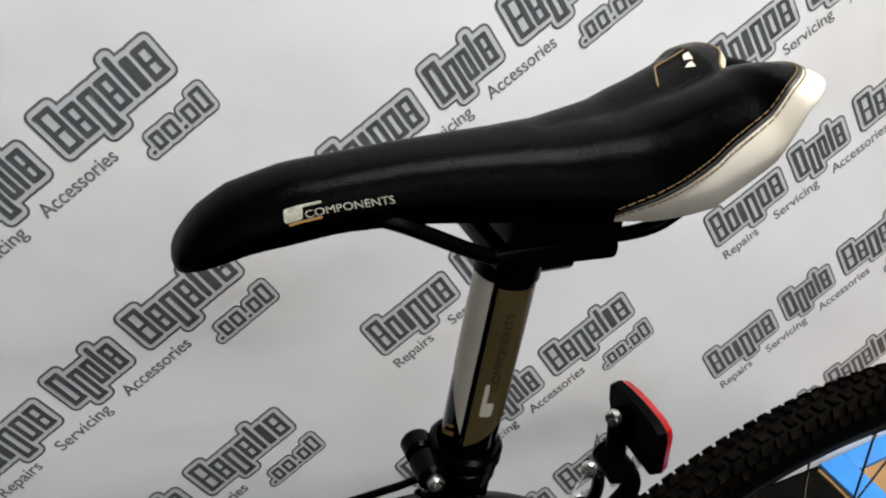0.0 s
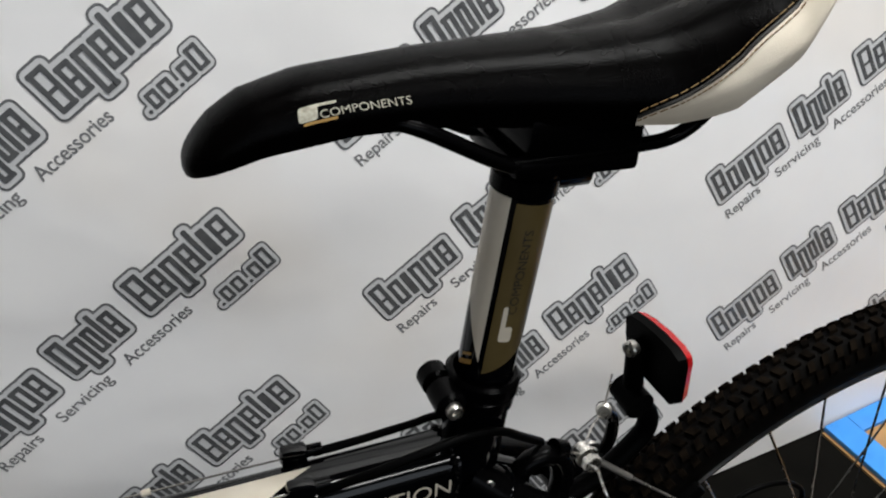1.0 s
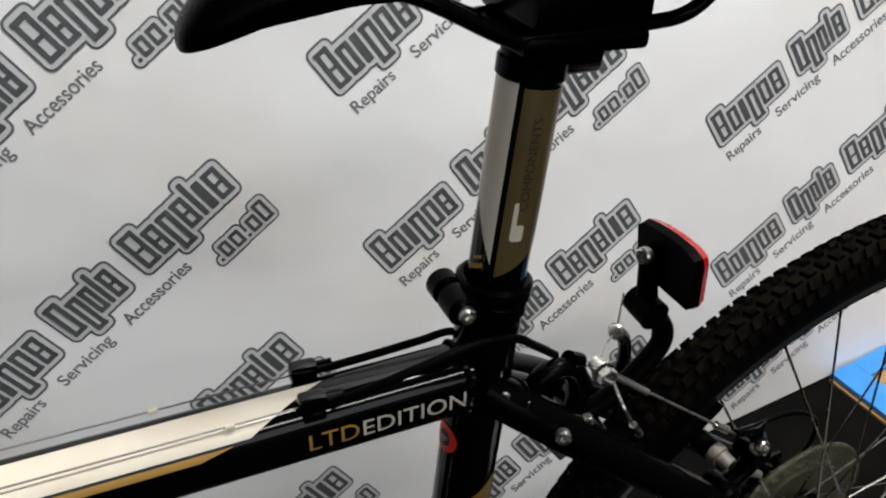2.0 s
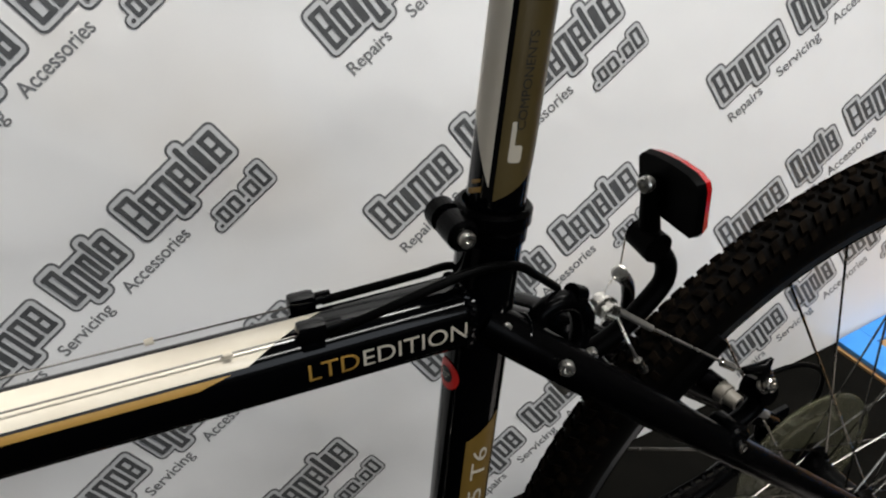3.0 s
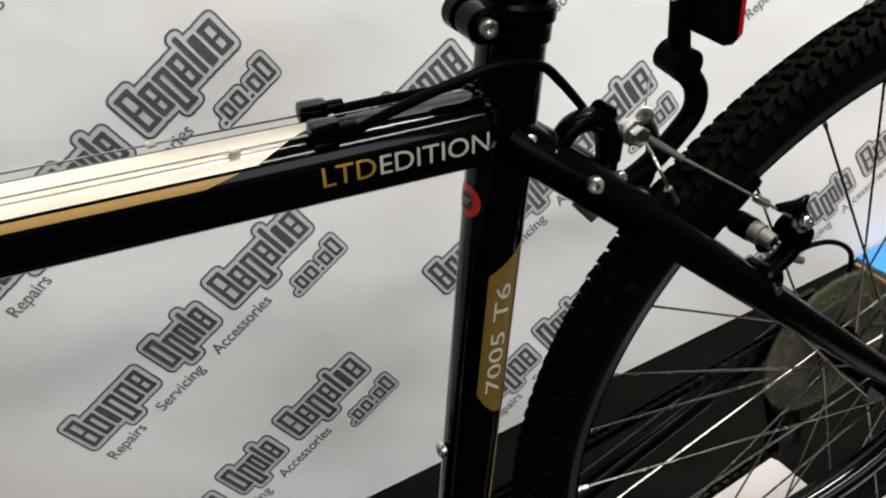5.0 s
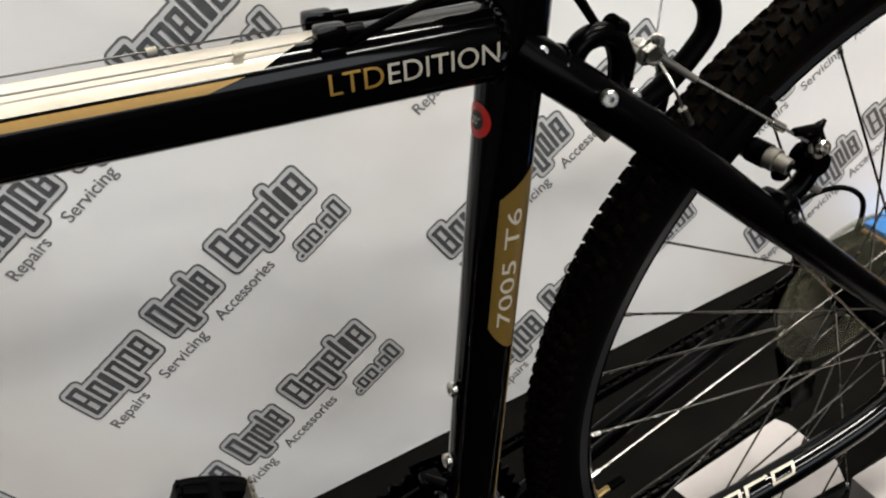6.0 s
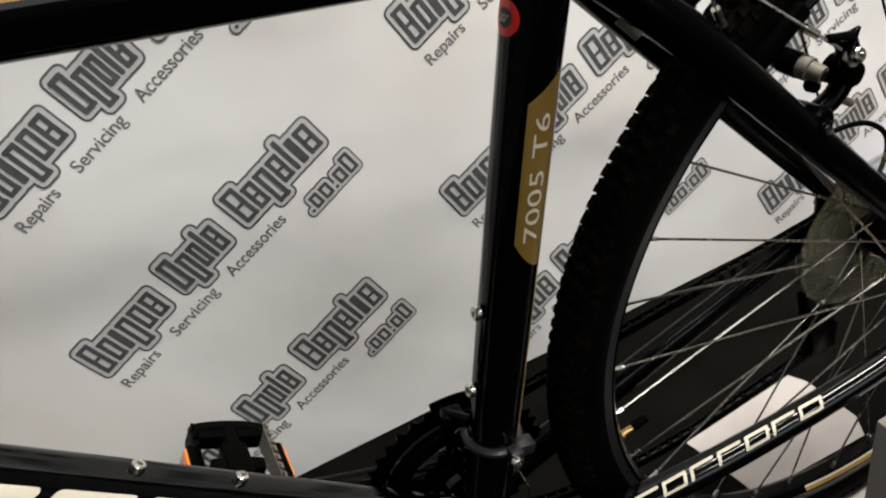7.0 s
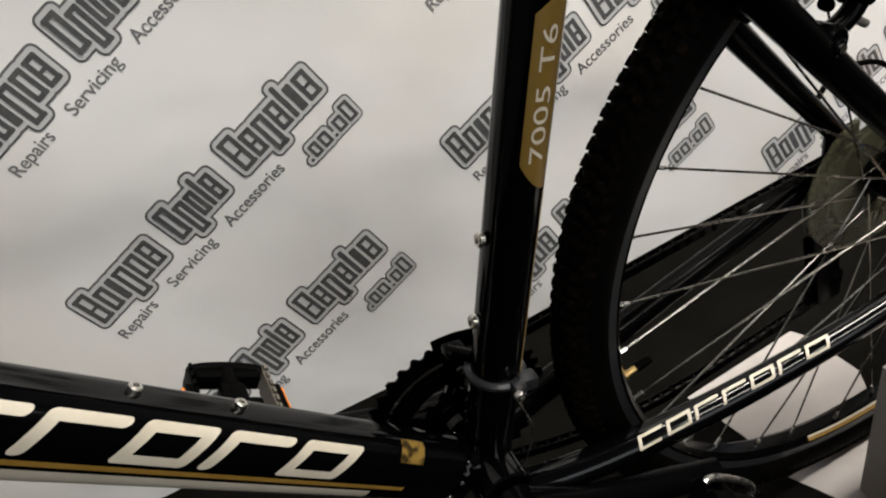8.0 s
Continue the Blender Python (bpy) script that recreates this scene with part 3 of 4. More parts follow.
LOWZ = [0.931, 0.932, 0.934, 0.932, 0.928, 0.924, 0.916, 0.908, 0.905, 0.900, 0.900, 0.913, 0.931, 0.940]


def saddle_point(q, k, side):
    """q: index along the outline; k: 0 at the spine, 1 at the lower edge."""
    o = plan[q]
    cx = min(max(o.x, 0.052), 0.292)
    phi = k * math.pi / 2
    wing = max(0.0, min(1.0, (o.x - 0.17) / 0.08))
    h = math.sin(phi) ** (0.80 + 0.10 * wing)
    v = 1 - max(0.0, math.cos(phi)) ** (0.72 + 0.22 * wing)
    x = cx + (o.x - cx) * h
    y = o.y * h
    lobe = max(0.0, min(1.0, (x - 0.20) / 0.08))
    dip = 0.0085 * lobe * (1 - min(1.0, abs(y) / 0.034)) ** 1.5
    zt = float(np.interp(x, TOPX, TOPZ)) - dip
    zl = float(np.interp(o.x, LOWX, LOWZ))
    tuck = 1 - 0.10 * max(0.0, (k - 0.8) / 0.2) ** 2
    return Vector((x + side * y * 0.09 * lobe, side * y * tuck, zt - (zt - zl) * v - side * y * (0.105 * max(0.0, min(1.0, (x - 0.17) / 0.10)) + 0.075 * max(0.0, min(1.0, (x - 0.255) / 0.05)))))


NQ, Q1 = len(plan), next(i for i, p in enumerate(plan) if p.x > 0.218)
Q2 = next(i for i, p in enumerate(plan) if p.x > 0.312)


def seam_k(q):
    """Where the cream panel begins."""
    if q < Q1:
        return 1.0
    t = 1.0 if q >= Q2 else min(1.0, (plan[q].x - 0.218) / 0.094)
    return 1.0 - 0.52 * t ** 0.72 + 0.07 * max(0.0, (t - 0.6) / 0.4)


def saddle_skin(lo, hi, steps, name, mat, q0, parent, label):
    bm = bmesh.new()
    rows = []
    for side, qs in ((-1, range(q0, NQ)), (1, range(NQ - 2, q0 - 1 if q0 else 0, -1))):
        for q in qs:
            rows.append([bm.verts.new(saddle_point(q, lo(q) + (hi(q) - lo(q)) * i / steps, side)) for i in range(steps + 1)])
    pairs = list(zip(rows, rows[1:])) + ([(rows[-1], rows[0])] if not q0 else [])
    for r0, r1 in pairs:
        for i in range(steps):
            bm.faces.new((r0[i], r0[i + 1], r1[i + 1], r1[i]))
    bmesh.ops.remove_doubles(bm, verts=bm.verts[:], dist=0.00002)
    bmesh.ops.recalc_face_normals(bm, faces=bm.faces[:])
    up = sum((f.normal.z * f.calc_area() for f in bm.faces))
    if up < 0:
        bmesh.ops.reverse_faces(bm, faces=bm.faces[:])
    return part(name, bm, mat, parent, label, 70)


saddle = saddle_skin(lambda q: 0.0, seam_k, 30, "saddle", LEATHER, 0, bike, "black grained leather saddle with cream sides")
saddle_skin(lambda q: seam_k(q) + 0.004, lambda q: 1.0, 14, "side_panel", CREAM, Q1 + 1, saddle, "cream textured vinyl side panel")
bm = bmesh.new()
inner = [[bm.verts.new(saddle_point(i, 1.0, s) + Vector((0, 0, 0.0008))) for i in range(NQ)] for s in (-1, 1)]
for a, b in zip(*[zip(r, r[1:]) for r in inner]):
    if (a[0].co - b[0].co).length > 1e-6 or (a[1].co - b[1].co).length > 1e-6:
        bm.faces.new((a[0], a[1], b[1], b[0]))
part("base_shell", bm, MATT, saddle, "black plastic underside")
# stitching along both edges of the seam
bm = bmesh.new()
for off in (-0.030, 0.038):
    for side in (-1, 1):
        line = []
        for q in range(Q1 + 1, NQ):
            k = min(0.985, max(0.0, seam_k(q) + off))
            line.append(saddle_point(q, k, side))
        for p0, p1 in zip(line, line[1:]):
            n = max(1, round((p1 - p0).length / 0.0032))
            for i in range(n):
                a, b = p0.lerp(p1, (i + 0.1) / n), p0.lerp(p1, (i + 0.85) / n)
                lift = Vector((0.0001, side * 0.0003, 0.0003))
                sweep(bm, [a + lift, b + lift], 0.00032, 5)
part("stitching", bm, THREAD, saddle, "gold thread stitching")
bm = bmesh.new()
line = [saddle_point(q, min(0.99, seam_k(q) + 0.004), -1) for q in range(Q1 + 1, NQ)]
sweep(bm, line, 0.0009, 6)
part("piping", bm, INK_DARK, saddle)


def on_saddle(x, z_frac):
    """A place on the saddle's near flank."""
    q = min(range(NQ), key=lambda i: abs(plan[i].x - x) + (0 if i < NQ * 0.75 else 1))
    q = max(1, min(NQ - 2, q))
    lo, hi = (q - 1, q) if plan[q].x > x else (q, q + 1)
    t = (x - plan[lo].x) / max(1e-6, plan[hi].x - plan[lo].x)
    return saddle_point(lo, z_frac, -1).lerp(saddle_point(hi, z_frac, -1), t)


def flank_print(bm, x, k, lift):
    """Lays a drawing on the flank: x along it, y upwards in metres."""
    for v in bm.verts:
        p = on_saddle(x + v.co.x, k - v.co.y * 22.0)
        v.co = p + Vector((0, -lift, lift * 0.4))
    return bm


bm = cut_fine(fit_text("COMPONENTS", 0.0362, 0.0042), 0.003)
part("lettering", flank_print(bm, 0.0937, 0.780, 0.0004), PRINT, saddle, "worn pale lettering on the flank")
bm = bmesh.new()
strokes(bm, [round_rect(0.0038, 0.0045, 0.0076, 0.0080, 0.0016, 0.15), round_rect(0.0082, 0.0078, 0.0150, 0.0016, 0.0007, 0.15)])
part("brand_mark", flank_print(cut_fine(bm, 0.003), 0.0855, 0.790, 0.0003), PRINT, saddle, "cream rounded brand shape")
bm = bmesh.new()
strokes(bm, [round_rect(0.0078, -0.0006, 0.0135, 0.0014, 0.0006, 0.15)])
part("brand_mark", flank_print(cut_fine(bm, 0.003), 0.0855, 0.790, 0.0003), GOLD, saddle)
for s in (-1, 1):
    bm = bmesh.new()
    sweep(bm, smooth_path([(0.112, s * 0.010, 0.934), (0.130, s * 0.020, 0.928), (0.164, s * 0.022, 0.901), (0.176, s * 0.022, 0.897), (0.23, s * 0.022, 0.887), (0.250, s * 0.022, 0.8845),
                           (0.262, s * 0.024, 0.889), (0.271, s * 0.028, 0.900), (0.277, s * 0.033, 0.917)]), 0.0036, 14)
    part("rail", bm, SATIN, saddle, "black steel saddle rail")

def far_wing(x, k):
    """A place on the far wing's inner slope."""
    q = min(range(NQ - 30), key=lambda i: abs(plan[i].x - x))
    return saddle_point(q, k, 1) + Vector((0, -0.0003, 0.0006))


bm = bmesh.new()
for x0, x1, k0, k1 in ((0.292, 0.310, 0.150, 0.200), (0.287, 0.302, 0.090, 0.110)):
    bm.faces.new([bm.verts.new(far_wing(x, k)) for x, k in ((x0, k0), (x1, k0 - 0.03), (x1, k1), (x0 + 0.006, k1))])
part("wing_emblem", bm, WHITE, saddle, "cream emblem on the wing")
bm = bmesh.new()
sweep(bm, smooth_path([far_wing(x, k) for x, k in ((0.270, 0.05), (0.276, 0.15), (0.281, 0.235), (0.290, 0.245), (0.306, 0.245))], 6), 0.0005, 6)
part("wing_seam", bm, THREAD, saddle)


# ---- rear wheel ----
def lathe(bm, prof, sides, mat=0, close=True):
    """A ring about the wheel's axle; prof: radius and sideways place."""
    rings = []
    for k in range(sides):
        a = k * math.tau / sides
        rings.append([bm.verts.new(WHEEL + Vector((math.cos(a) * r, y, math.sin(a) * r))) for r, y in prof])
    n = len(prof)
    for k in range(sides):
        r0, r1 = rings[k], rings[(k + 1) % sides]
        for i in range(n if close else n - 1):
            bm.faces.new((r0[i], r1[i], r1[(i + 1) % n], r0[(i + 1) % n])).material_index = mat


R_TYRE = 0.342
bm = bmesh.new()
lathe(bm, [(0.3060, -0.0118), (0.3080, -0.0128), (0.3070, -0.0100), (0.3030, -0.0092), (0.3030, 0.0092), (0.3070, 0.0100), (0.3080, 0.0128), (0.3060, 0.0118), (0.2930, 0.0112), (0.2890, 0.0065), (0.2880, 0.0),
           (0.2890, -0.0065), (0.2930, -0.0112)], 128)
wheel = part("rear_wheel", bm, SATIN, bike, "black rear wheel with steel spokes and knobbly tyre", 30)
for s in (-1, 1):
    bm = bmesh.new()
    lathe(bm, [(0.3055, s * 0.0124), (0.2955, s * 0.0117), (0.2955, s * 0.0111), (0.3055, s * 0.0118)], 128)
    bmesh.ops.recalc_face_normals(bm, faces=bm.faces[:])
    part("brake_track", bm, ALLOY, wheel, "machined alloy brake track", 30)
# gold and cream reflection painted as arcs on the sloping wall of the rim
for name, mat, r0, y0, r1, y1, word in (("rim_glint", GOLD, 0.2928, -0.0110, 0.2908, -0.0088, "gold glint painted on the rim"), ("rim_glint", WHITE, 0.2906, -0.0086, 0.2892, -0.0068, "cream glint painted on the rim")):
    bm = bmesh.new()
    rows = []
    for k in range(19):
        a = radians(-107 + 24 * k / 18)
        rows.append([bm.verts.new((WHEEL.x + math.cos(a) * (rr - 0.0005), yy - 0.0004, WHEEL.z + math.sin(a) * (rr - 0.0005))) for rr, yy in ((r0, y0), (r1, y1))])
    for p, n in zip(rows, rows[1:]):
        bm.faces.new((p[0], n[0], n[1], p[1]))
    part(name, bm, mat, wheel, word)
bm = bmesh.new()
prof = []
for i in range(25):
    a = radians(-128 + 256 * i / 24)
    prof.append((0.3165 + 0.0218 * math.cos(a), 0.0172 * math.sin(a)))
lathe(bm, prof, 128)
bmesh.ops.recalc_face_normals(bm, faces=bm.faces[:])
tyre = part("tyre", bm, SIDEWALL, wheel, "black knobbly tyre", 60)
# tread knobs
rng = random.Random(4)
verts, faces = [], []


def knob(a, y, wa, wy, h, skew):
    """One rubber block on the tyre at angle a."""
    base = len(verts)
    for top in (0, 1):
        f = 0.86 if top else 1.0
        for sa, sy in ((-1, -1), (1, -1), (1, 1), (-1, 1)):
            yy = y + sy * wy * f
            aa = a + (sa * wa * f + skew * sy * wy) / R_TYRE
            drop = 0.0218 * (1 - math.sqrt(max(0.0, 1 - (min(abs(yy), 0.0167) / 0.0172) ** 2)))
            r = 0.3383 - drop + (h if top else -0.002)
            off = (h if top else 0) * 0.5 * (yy / 0.0172)
            verts.append((WHEEL.x + math.cos(aa) * r, yy + off, WHEEL.z + math.sin(aa) * r))
    for q in ((4, 5, 6, 7), (0, 1, 5, 4), (1, 2, 6, 5), (2, 3, 7, 6), (3, 0, 4, 7)):
        faces.append([base + i for i in q])


N_KNOB = 184
for i in range(N_KNOB):
    a = i * math.tau / N_KNOB
    j = rng.uniform(-0.0004, 0.0004)
    knob(a, -0.0041, 0.0032 + j, 0.0030, 0.0030, 0.5)
    knob(a + 0.5 * math.tau / N_KNOB, 0.0041, 0.0032 - j, 0.0030, 0.0030, -0.5)
    knob(a + 0.25 * math.tau / N_KNOB, -0.0108, 0.0030, 0.0025, 0.0030, -0.4)
    knob(a + 0.75 * math.tau / N_KNOB, 0.0108, 0.0030, 0.0025, 0.0030, 0.4)
    knob(a, -0.0150, 0.0036 if i % 2 else 0.0026, 0.0014, 0.0028, 0.0)
    knob(a + 0.5 * math.tau / N_KNOB, 0.0150, 0.0036 if i % 2 else 0.0026, 0.0014, 0.0028, 0.0)
me = bpy.data.meshes.new("tread")
me.from_pydata(verts, [], faces)
me.materials.append(RUBBER)
tread = new("tread", me)
tread.parent = wheel
tagged(tread, "blocks of brown-black rubber tread", kind="stuff")
# hub, sprockets and guard
bm = bmesh.new()
for c, r, d in ((0.0, 0.015, 0.05), (-0.030, 0.0225, 0.004), (0.020, 0.0225, 0.004), (-0.045, 0.010, 0.03), (0.05, 0.010, 0.03)):
    disc(bm, WHEEL + Vector((0, c, 0)), (0, 1, 0), r, d, 28, bevel=0.001)
part("hub", bm, SATIN, wheel)
for s in (-1, 1):
    bm = bmesh.new()
    disc(bm, WHEEL + Vector((0, s * 0.076, 0)), (0, 1, 0), 0.0085, 0.008, 6)
    disc(bm, WHEEL + Vector((0, s * 0.082, 0)), (0, 1, 0), 0.0048, 0.006, 14)
    part("axle_nut", bm, SILVER, wheel)
for i, r in enumerate((0.052, 0.046, 0.040, 0.034, 0.029, 0.025)):
    bm = bmesh.new()
    teeth = int(r * 500)
    outline = []
    for k in range(teeth * 2):
        a = k * math.pi / teeth
        rr = r + (0.002 if k % 2 else -0.002)
        outline.append(Vector((math.cos(a) * rr, 0, math.sin(a) * rr)))
    y = 0.032 + i * 0.0045
    rings = [[bm.verts.new(WHEEL + p + Vector((0, y + d, 0))) for p in outline] for d in (-0.001, 0.001)]
    bm.faces.new(rings[0])
    bm.faces.new(list(reversed(rings[1])))
    for k in range(len(outline)):
        bm.faces.new((rings[0][k], rings[1][k], rings[1][(k + 1) % len(outline)], rings[0][(k + 1) % len(outline)]))
    part("sprocket", bm, OILY, wheel)
bm = bmesh.new()
disc(bm, WHEEL + Vector((0, 0.0275, 0)), (0, 1, 0), 0.076, 0.0016, 60, inner=0.022)
disc(bm, WHEEL + Vector((0, 0.0275, 0)), (0, 1, 0), 0.077, 0.0034, 60, inner=0.074)
disc(bm, WHEEL + Vector((0, 0.0275, 0)), (0, 1, 0), 0.052, 0.0026, 60, inner=0.050)
part("spoke_guard", bm, CLEAR, wheel, "yellowed clear plastic spoke guard")
# spokes
for i in range(32):
    a = i * math.tau / 32 + radians(2.9)
    side = -1 if i % 2 else 1
    sweepdir = 1 if (i // 2) % 2 else -1
    y_hub = -0.030 if side < 0 else 0.020
    ah = a + sweepdir * radians(66)
    p_hub = WHEEL + Vector((math.cos(ah) * 0.020, y_hub + side * (0.0015 if sweepdir > 0 else -0.0015), math.sin(ah) * 0.020))
    p_rim = WHEEL + Vector((math.cos(a) * 0.2885, side * 0.002, math.sin(a) * 0.2885))
    bm = bmesh.new()
    sweep(bm, [p_hub, p_rim], 0.0010, 6)
    spoke = part("spoke", bm, SPOKE, wheel)
    bm = bmesh.new()
    d = (p_rim - p_hub).normalized()
    sweep(bm, [p_rim - d * 0.010, p_rim - d * 0.002, p_rim + d * 0.003], [0.0016, 0.0018, 0.0020], 6)
    part("nipple", bm, SILVER, wheel)
bm = bmesh.new()
va = radians(188)
vd = Vector((math.cos(va), 0, math.sin(va)))
sweep(bm, [WHEEL + vd * 0.289, WHEEL + vd * 0.276], 0.0028, 10)
sweep(bm, [WHEEL + vd * 0.2865, WHEEL + vd * 0.285], 0.0042, 10)
valve = part("valve", bm, material("brass", (0.55, 0.38, 0.16), 0.3, 1.0), wheel, "brass tyre valve")
bm = bmesh.new()
sweep(bm, [WHEEL + vd * 0.276, WHEEL + vd * 0.262], [0.0040, 0.0034], 12)
part("valve_cap", bm, MATT, wheel)

# the wheel sits slightly askew between the stays
wheel.matrix_basis = Matrix.Translation(WHEEL) @ Matrix.Rotation(radians(0.8), 4, "X") @ Matrix.Translation(-WHEEL)

# ---- drivetrain ----
def ring_gear(bm, r, y, teeth, width, inner):
    outline, hole = [], []
    for k in range(teeth * 4):
        a = k * math.tau / (teeth * 4)
        rr = r + (0.0026, 0.0026, -0.0022, -0.0022)[k % 4]
        outline.append(BB + Vector((math.cos(a) * rr, y, math.sin(a) * rr)))
        hole.append(BB + Vector((math.cos(a) * inner, y, math.sin(a) * inner)))
    w = Vector((0, width / 2, 0))
    rings = [[bm.verts.new(p + o) for p in src] for src, o in ((hole, -w), (outline, -w), (outline, w), (hole, w))]
    n = len(outline)
    for r0, r1 in zip(rings, rings[1:] + rings[:1]):
        for k in range(n):
            bm.faces.new((r0[k], r1[k], r1[(k + 1) % n], r0[(k + 1) % n]))


CRANK = Vector((-0.922, 0, 0.387))
bm = bmesh.new()
sweep(bm, [BB + Vector((0, 0.058, 0)), BB + CRANK * 0.05 + Vector((0, 0.062, 0)), BB + CRANK * 0.172 + Vector((0, 0.070, 0))], [0.0175, 0.0125, 0.0115], 18)
disc(bm, BB + Vector((0, 0.055, 0)), (0, 1, 0), 0.020, 0.022, 28, bevel=0.002)
crank = part("crankset", bm, SATIN, bike, "black crankset with three toothed rings")
for r, y, inner in ((0.0790, 0.0520, 0.0640), (0.0605, 0.0440, 0.0480), (0.0450, 0.0370, 0.034)):
    bm = bmesh.new()
    ring_gear(bm, r, y, round(r * 494), 0.0022, inner)
    part("chain_ring", bm, SATIN, crank)
for k in range(5):
    a = k * math.tau / 5 + radians(150)
    d = Vector((math.cos(a), 0, math.sin(a)))
    bm = bmesh.new()
    sweep(bm, [BB + d * 0.014 + Vector((0, 0.053, 0)), BB + d * 0.056 + Vector((0, 0.048, 0)), BB + d * 0.068 + Vector((0, 0.0485, 0))], [0.009, 0.0065, 0.005], 12)
    part("spider_arm", bm, SATIN, crank)
    bm = bmesh.new()
    hexbolt(bm, BB + d * 0.060 + Vector((0, 0.041, 0)), (0, -1, 0), 0.0042, 0.004)
    part("ring_bolt", bm, SILVER, crank)
bm = bmesh.new()
sweep(bm, [BB + Vector((0, -0.052, 0)), BB - CRANK * 0.05 + Vector((0, -0.060, 0)), BB - CRANK * 0.172 + Vector((0, -0.068, 0))], [0.0165, 0.0125, 0.0115], 18)
disc(bm, BB + Vector((0, -0.051, 0)), (0, 1, 0), 0.0175, 0.020, 28, bevel=0.002)
part("left_crank_arm", bm, SATIN, crank)


def pedal(c, out, tilt, label, amber):
    """A black platform pedal with toothed cage plates and amber reflectors."""
    m = Matrix.Translation(c) @ Matrix.Rotation(radians(tilt), 4, "Y")
    w = 0.031 if amber else 0.040
    bm = bmesh.new()
    sweep(bm, [m @ Vector((0, -out * 0.05, 0)), m @ Vector((0, out * 0.045, 0))], [0.008, 0.0095], 14)
    for x in (() if amber else (-0.5 * w, 0.5 * w)):
        box(bm, x - 0.006, x + 0.006, -0.040, 0.040, -0.005, 0.005, m, 0.002)
    for y in (-0.036, 0.036):
        box(bm, -w * 0.86, w * 0.86, y - 0.005, y + 0.005, -0.007, 0.007, m, 0.002)
    if amber:
        box(bm, -0.011, 0.011, -0.030, 0.024, -0.008, 0.008, m, 0.004)
        box(bm, -0.022, 0.022, -0.006, 0.008, -0.006, 0.006, m, 0.003)
    body = part("pedal", bm, MATT, bike, label)
    for y in (-0.041, 0.041):
        bm = bmesh.new()
        lift = 0.004 if amber else 0.015
        sweep(bm, smooth_path([m @ Vector(p) for p in ((-w * 0.95, y, 0.002), (-w * 0.75, y * 1.08, lift * 0.87), (0.0, y * 1.12, lift), (w * 0.75, y * 1.08, lift * 0.87), (w * 0.95, y, 0.002))]), 0.0056 if amber else 0.0030, 10)
        part("cage_rail", bm, MATT if amber else SILVER, body)
    for x in (-w, w):
        bm = bmesh.new()
        box(bm, x - 0.0020, x + 0.0020, -0.043, 0.043, -0.0085, 0.0085, m, 0.0008)
        for i in range(9):
            for z in (-0.0095, 0.0095):
                box(bm, x - 0.0012, x + 0.0012, -0.040 + i * 0.010 - 0.003, -0.040 + i * 0.010 + 0.003, z - 0.002, z + 0.002, m)
        part("cage_plate", bm, (POSTGREY if x > 0 else MATT) if amber else SATIN, body)
        if not amber:
            continue
        bm = bmesh.new()
        side = 1 if x > 0 else -1
        box(bm, x + side * 0.005 - 0.003, x + side * 0.005 + 0.003, -0.020, 0.020, -0.009, 0.009, m, 0.0015)
        holder = part("reflector_holder", bm, MATT, body)
        bm = bmesh.new()
        box(bm, x + side * 0.009 - 0.0015, x + side * 0.009 + 0.0015, -0.018, 0.018, -0.007, 0.007, m, 0.001)
        part("reflector", bm, ORANGE, holder, "amber pedal reflector")
    bm = bmesh.new()
    sweep(bm, [m @ Vector((0, -out * 0.047, 0)), m @ Vector((0, -out * 0.058, 0))], 0.0070, 6)
    part("axle", bm, SILVER, body)


pedal(BB + CRANK * 0.172 + Vector((0.007, 0.114, -0.007)), 1, 36, "black platform pedal with an amber reflector", True)
pedal(BB - CRANK * 0.168 + Vector((0.0, -0.124, -0.015)), -1, 48, "black platform pedal with a worn metal edge", False)

# chain
CH = []
R1, R2 = 0.0600, 0.0215
for k in range(25):
    a = radians(92 + 158 * k / 24)
    CH.append(BB + Vector((math.cos(a) * R1, 0.044, math.sin(a) * R1)))
# slack lower run
CH += [Vector(p) for p in ((0.035, 0.045, 0.220), (0.080, 0.045, 0.2035), (0.120, 0.0455, 0.1910), (0.160, 0.0455, 0.1830), (0.200, 0.046, 0.1800), (0.240, 0.046, 0.1805), (0.290, 0.0465, 0.1840), (0.340, 0.047, 0.1890), (0.375, 0.047, 0.1935))]
for k in range(9):
    a = radians(-105 + 150 * k / 8)
    CH.append(Vector((0.388, 0.0475, 0.210)) + Vector((math.cos(a) * 0.019, 0, math.sin(a) * 0.019)))
CH += [Vector((0.399, 0.048, 0.255)), Vector((0.408, 0.048, 0.290))]
for k in range(9):
    a = radians(-60 + 150 * k / 8)
    CH.append(WHEEL + Vector((math.cos(a) * R2, 0.048, math.sin(a) * R2)))
CH.append(CH[0])
chain = part("chain", (lambda b: (sweep(b, CH, 0.0016, 6), b)[1])(bmesh.new()), OILY, bike, "oily dark roller chain")
bm = bmesh.new()
for dy in (-0.0032, 0.0032):
    box(bm, -0.0085, 0.0085, dy - 0.0006, dy + 0.0006, -0.0042, 0.0042)
for dx in (-0.0064, 0.0064):
    disc(bm, (dx, 0, 0), (0, 1, 0), 0.0034, 0.0085, 10)
LINK = bpy.data.meshes.new("link")
bm.to_mesh(LINK)
bm.free()
LINK.materials.append(SATIN)
run, total = 0.0, 0.0
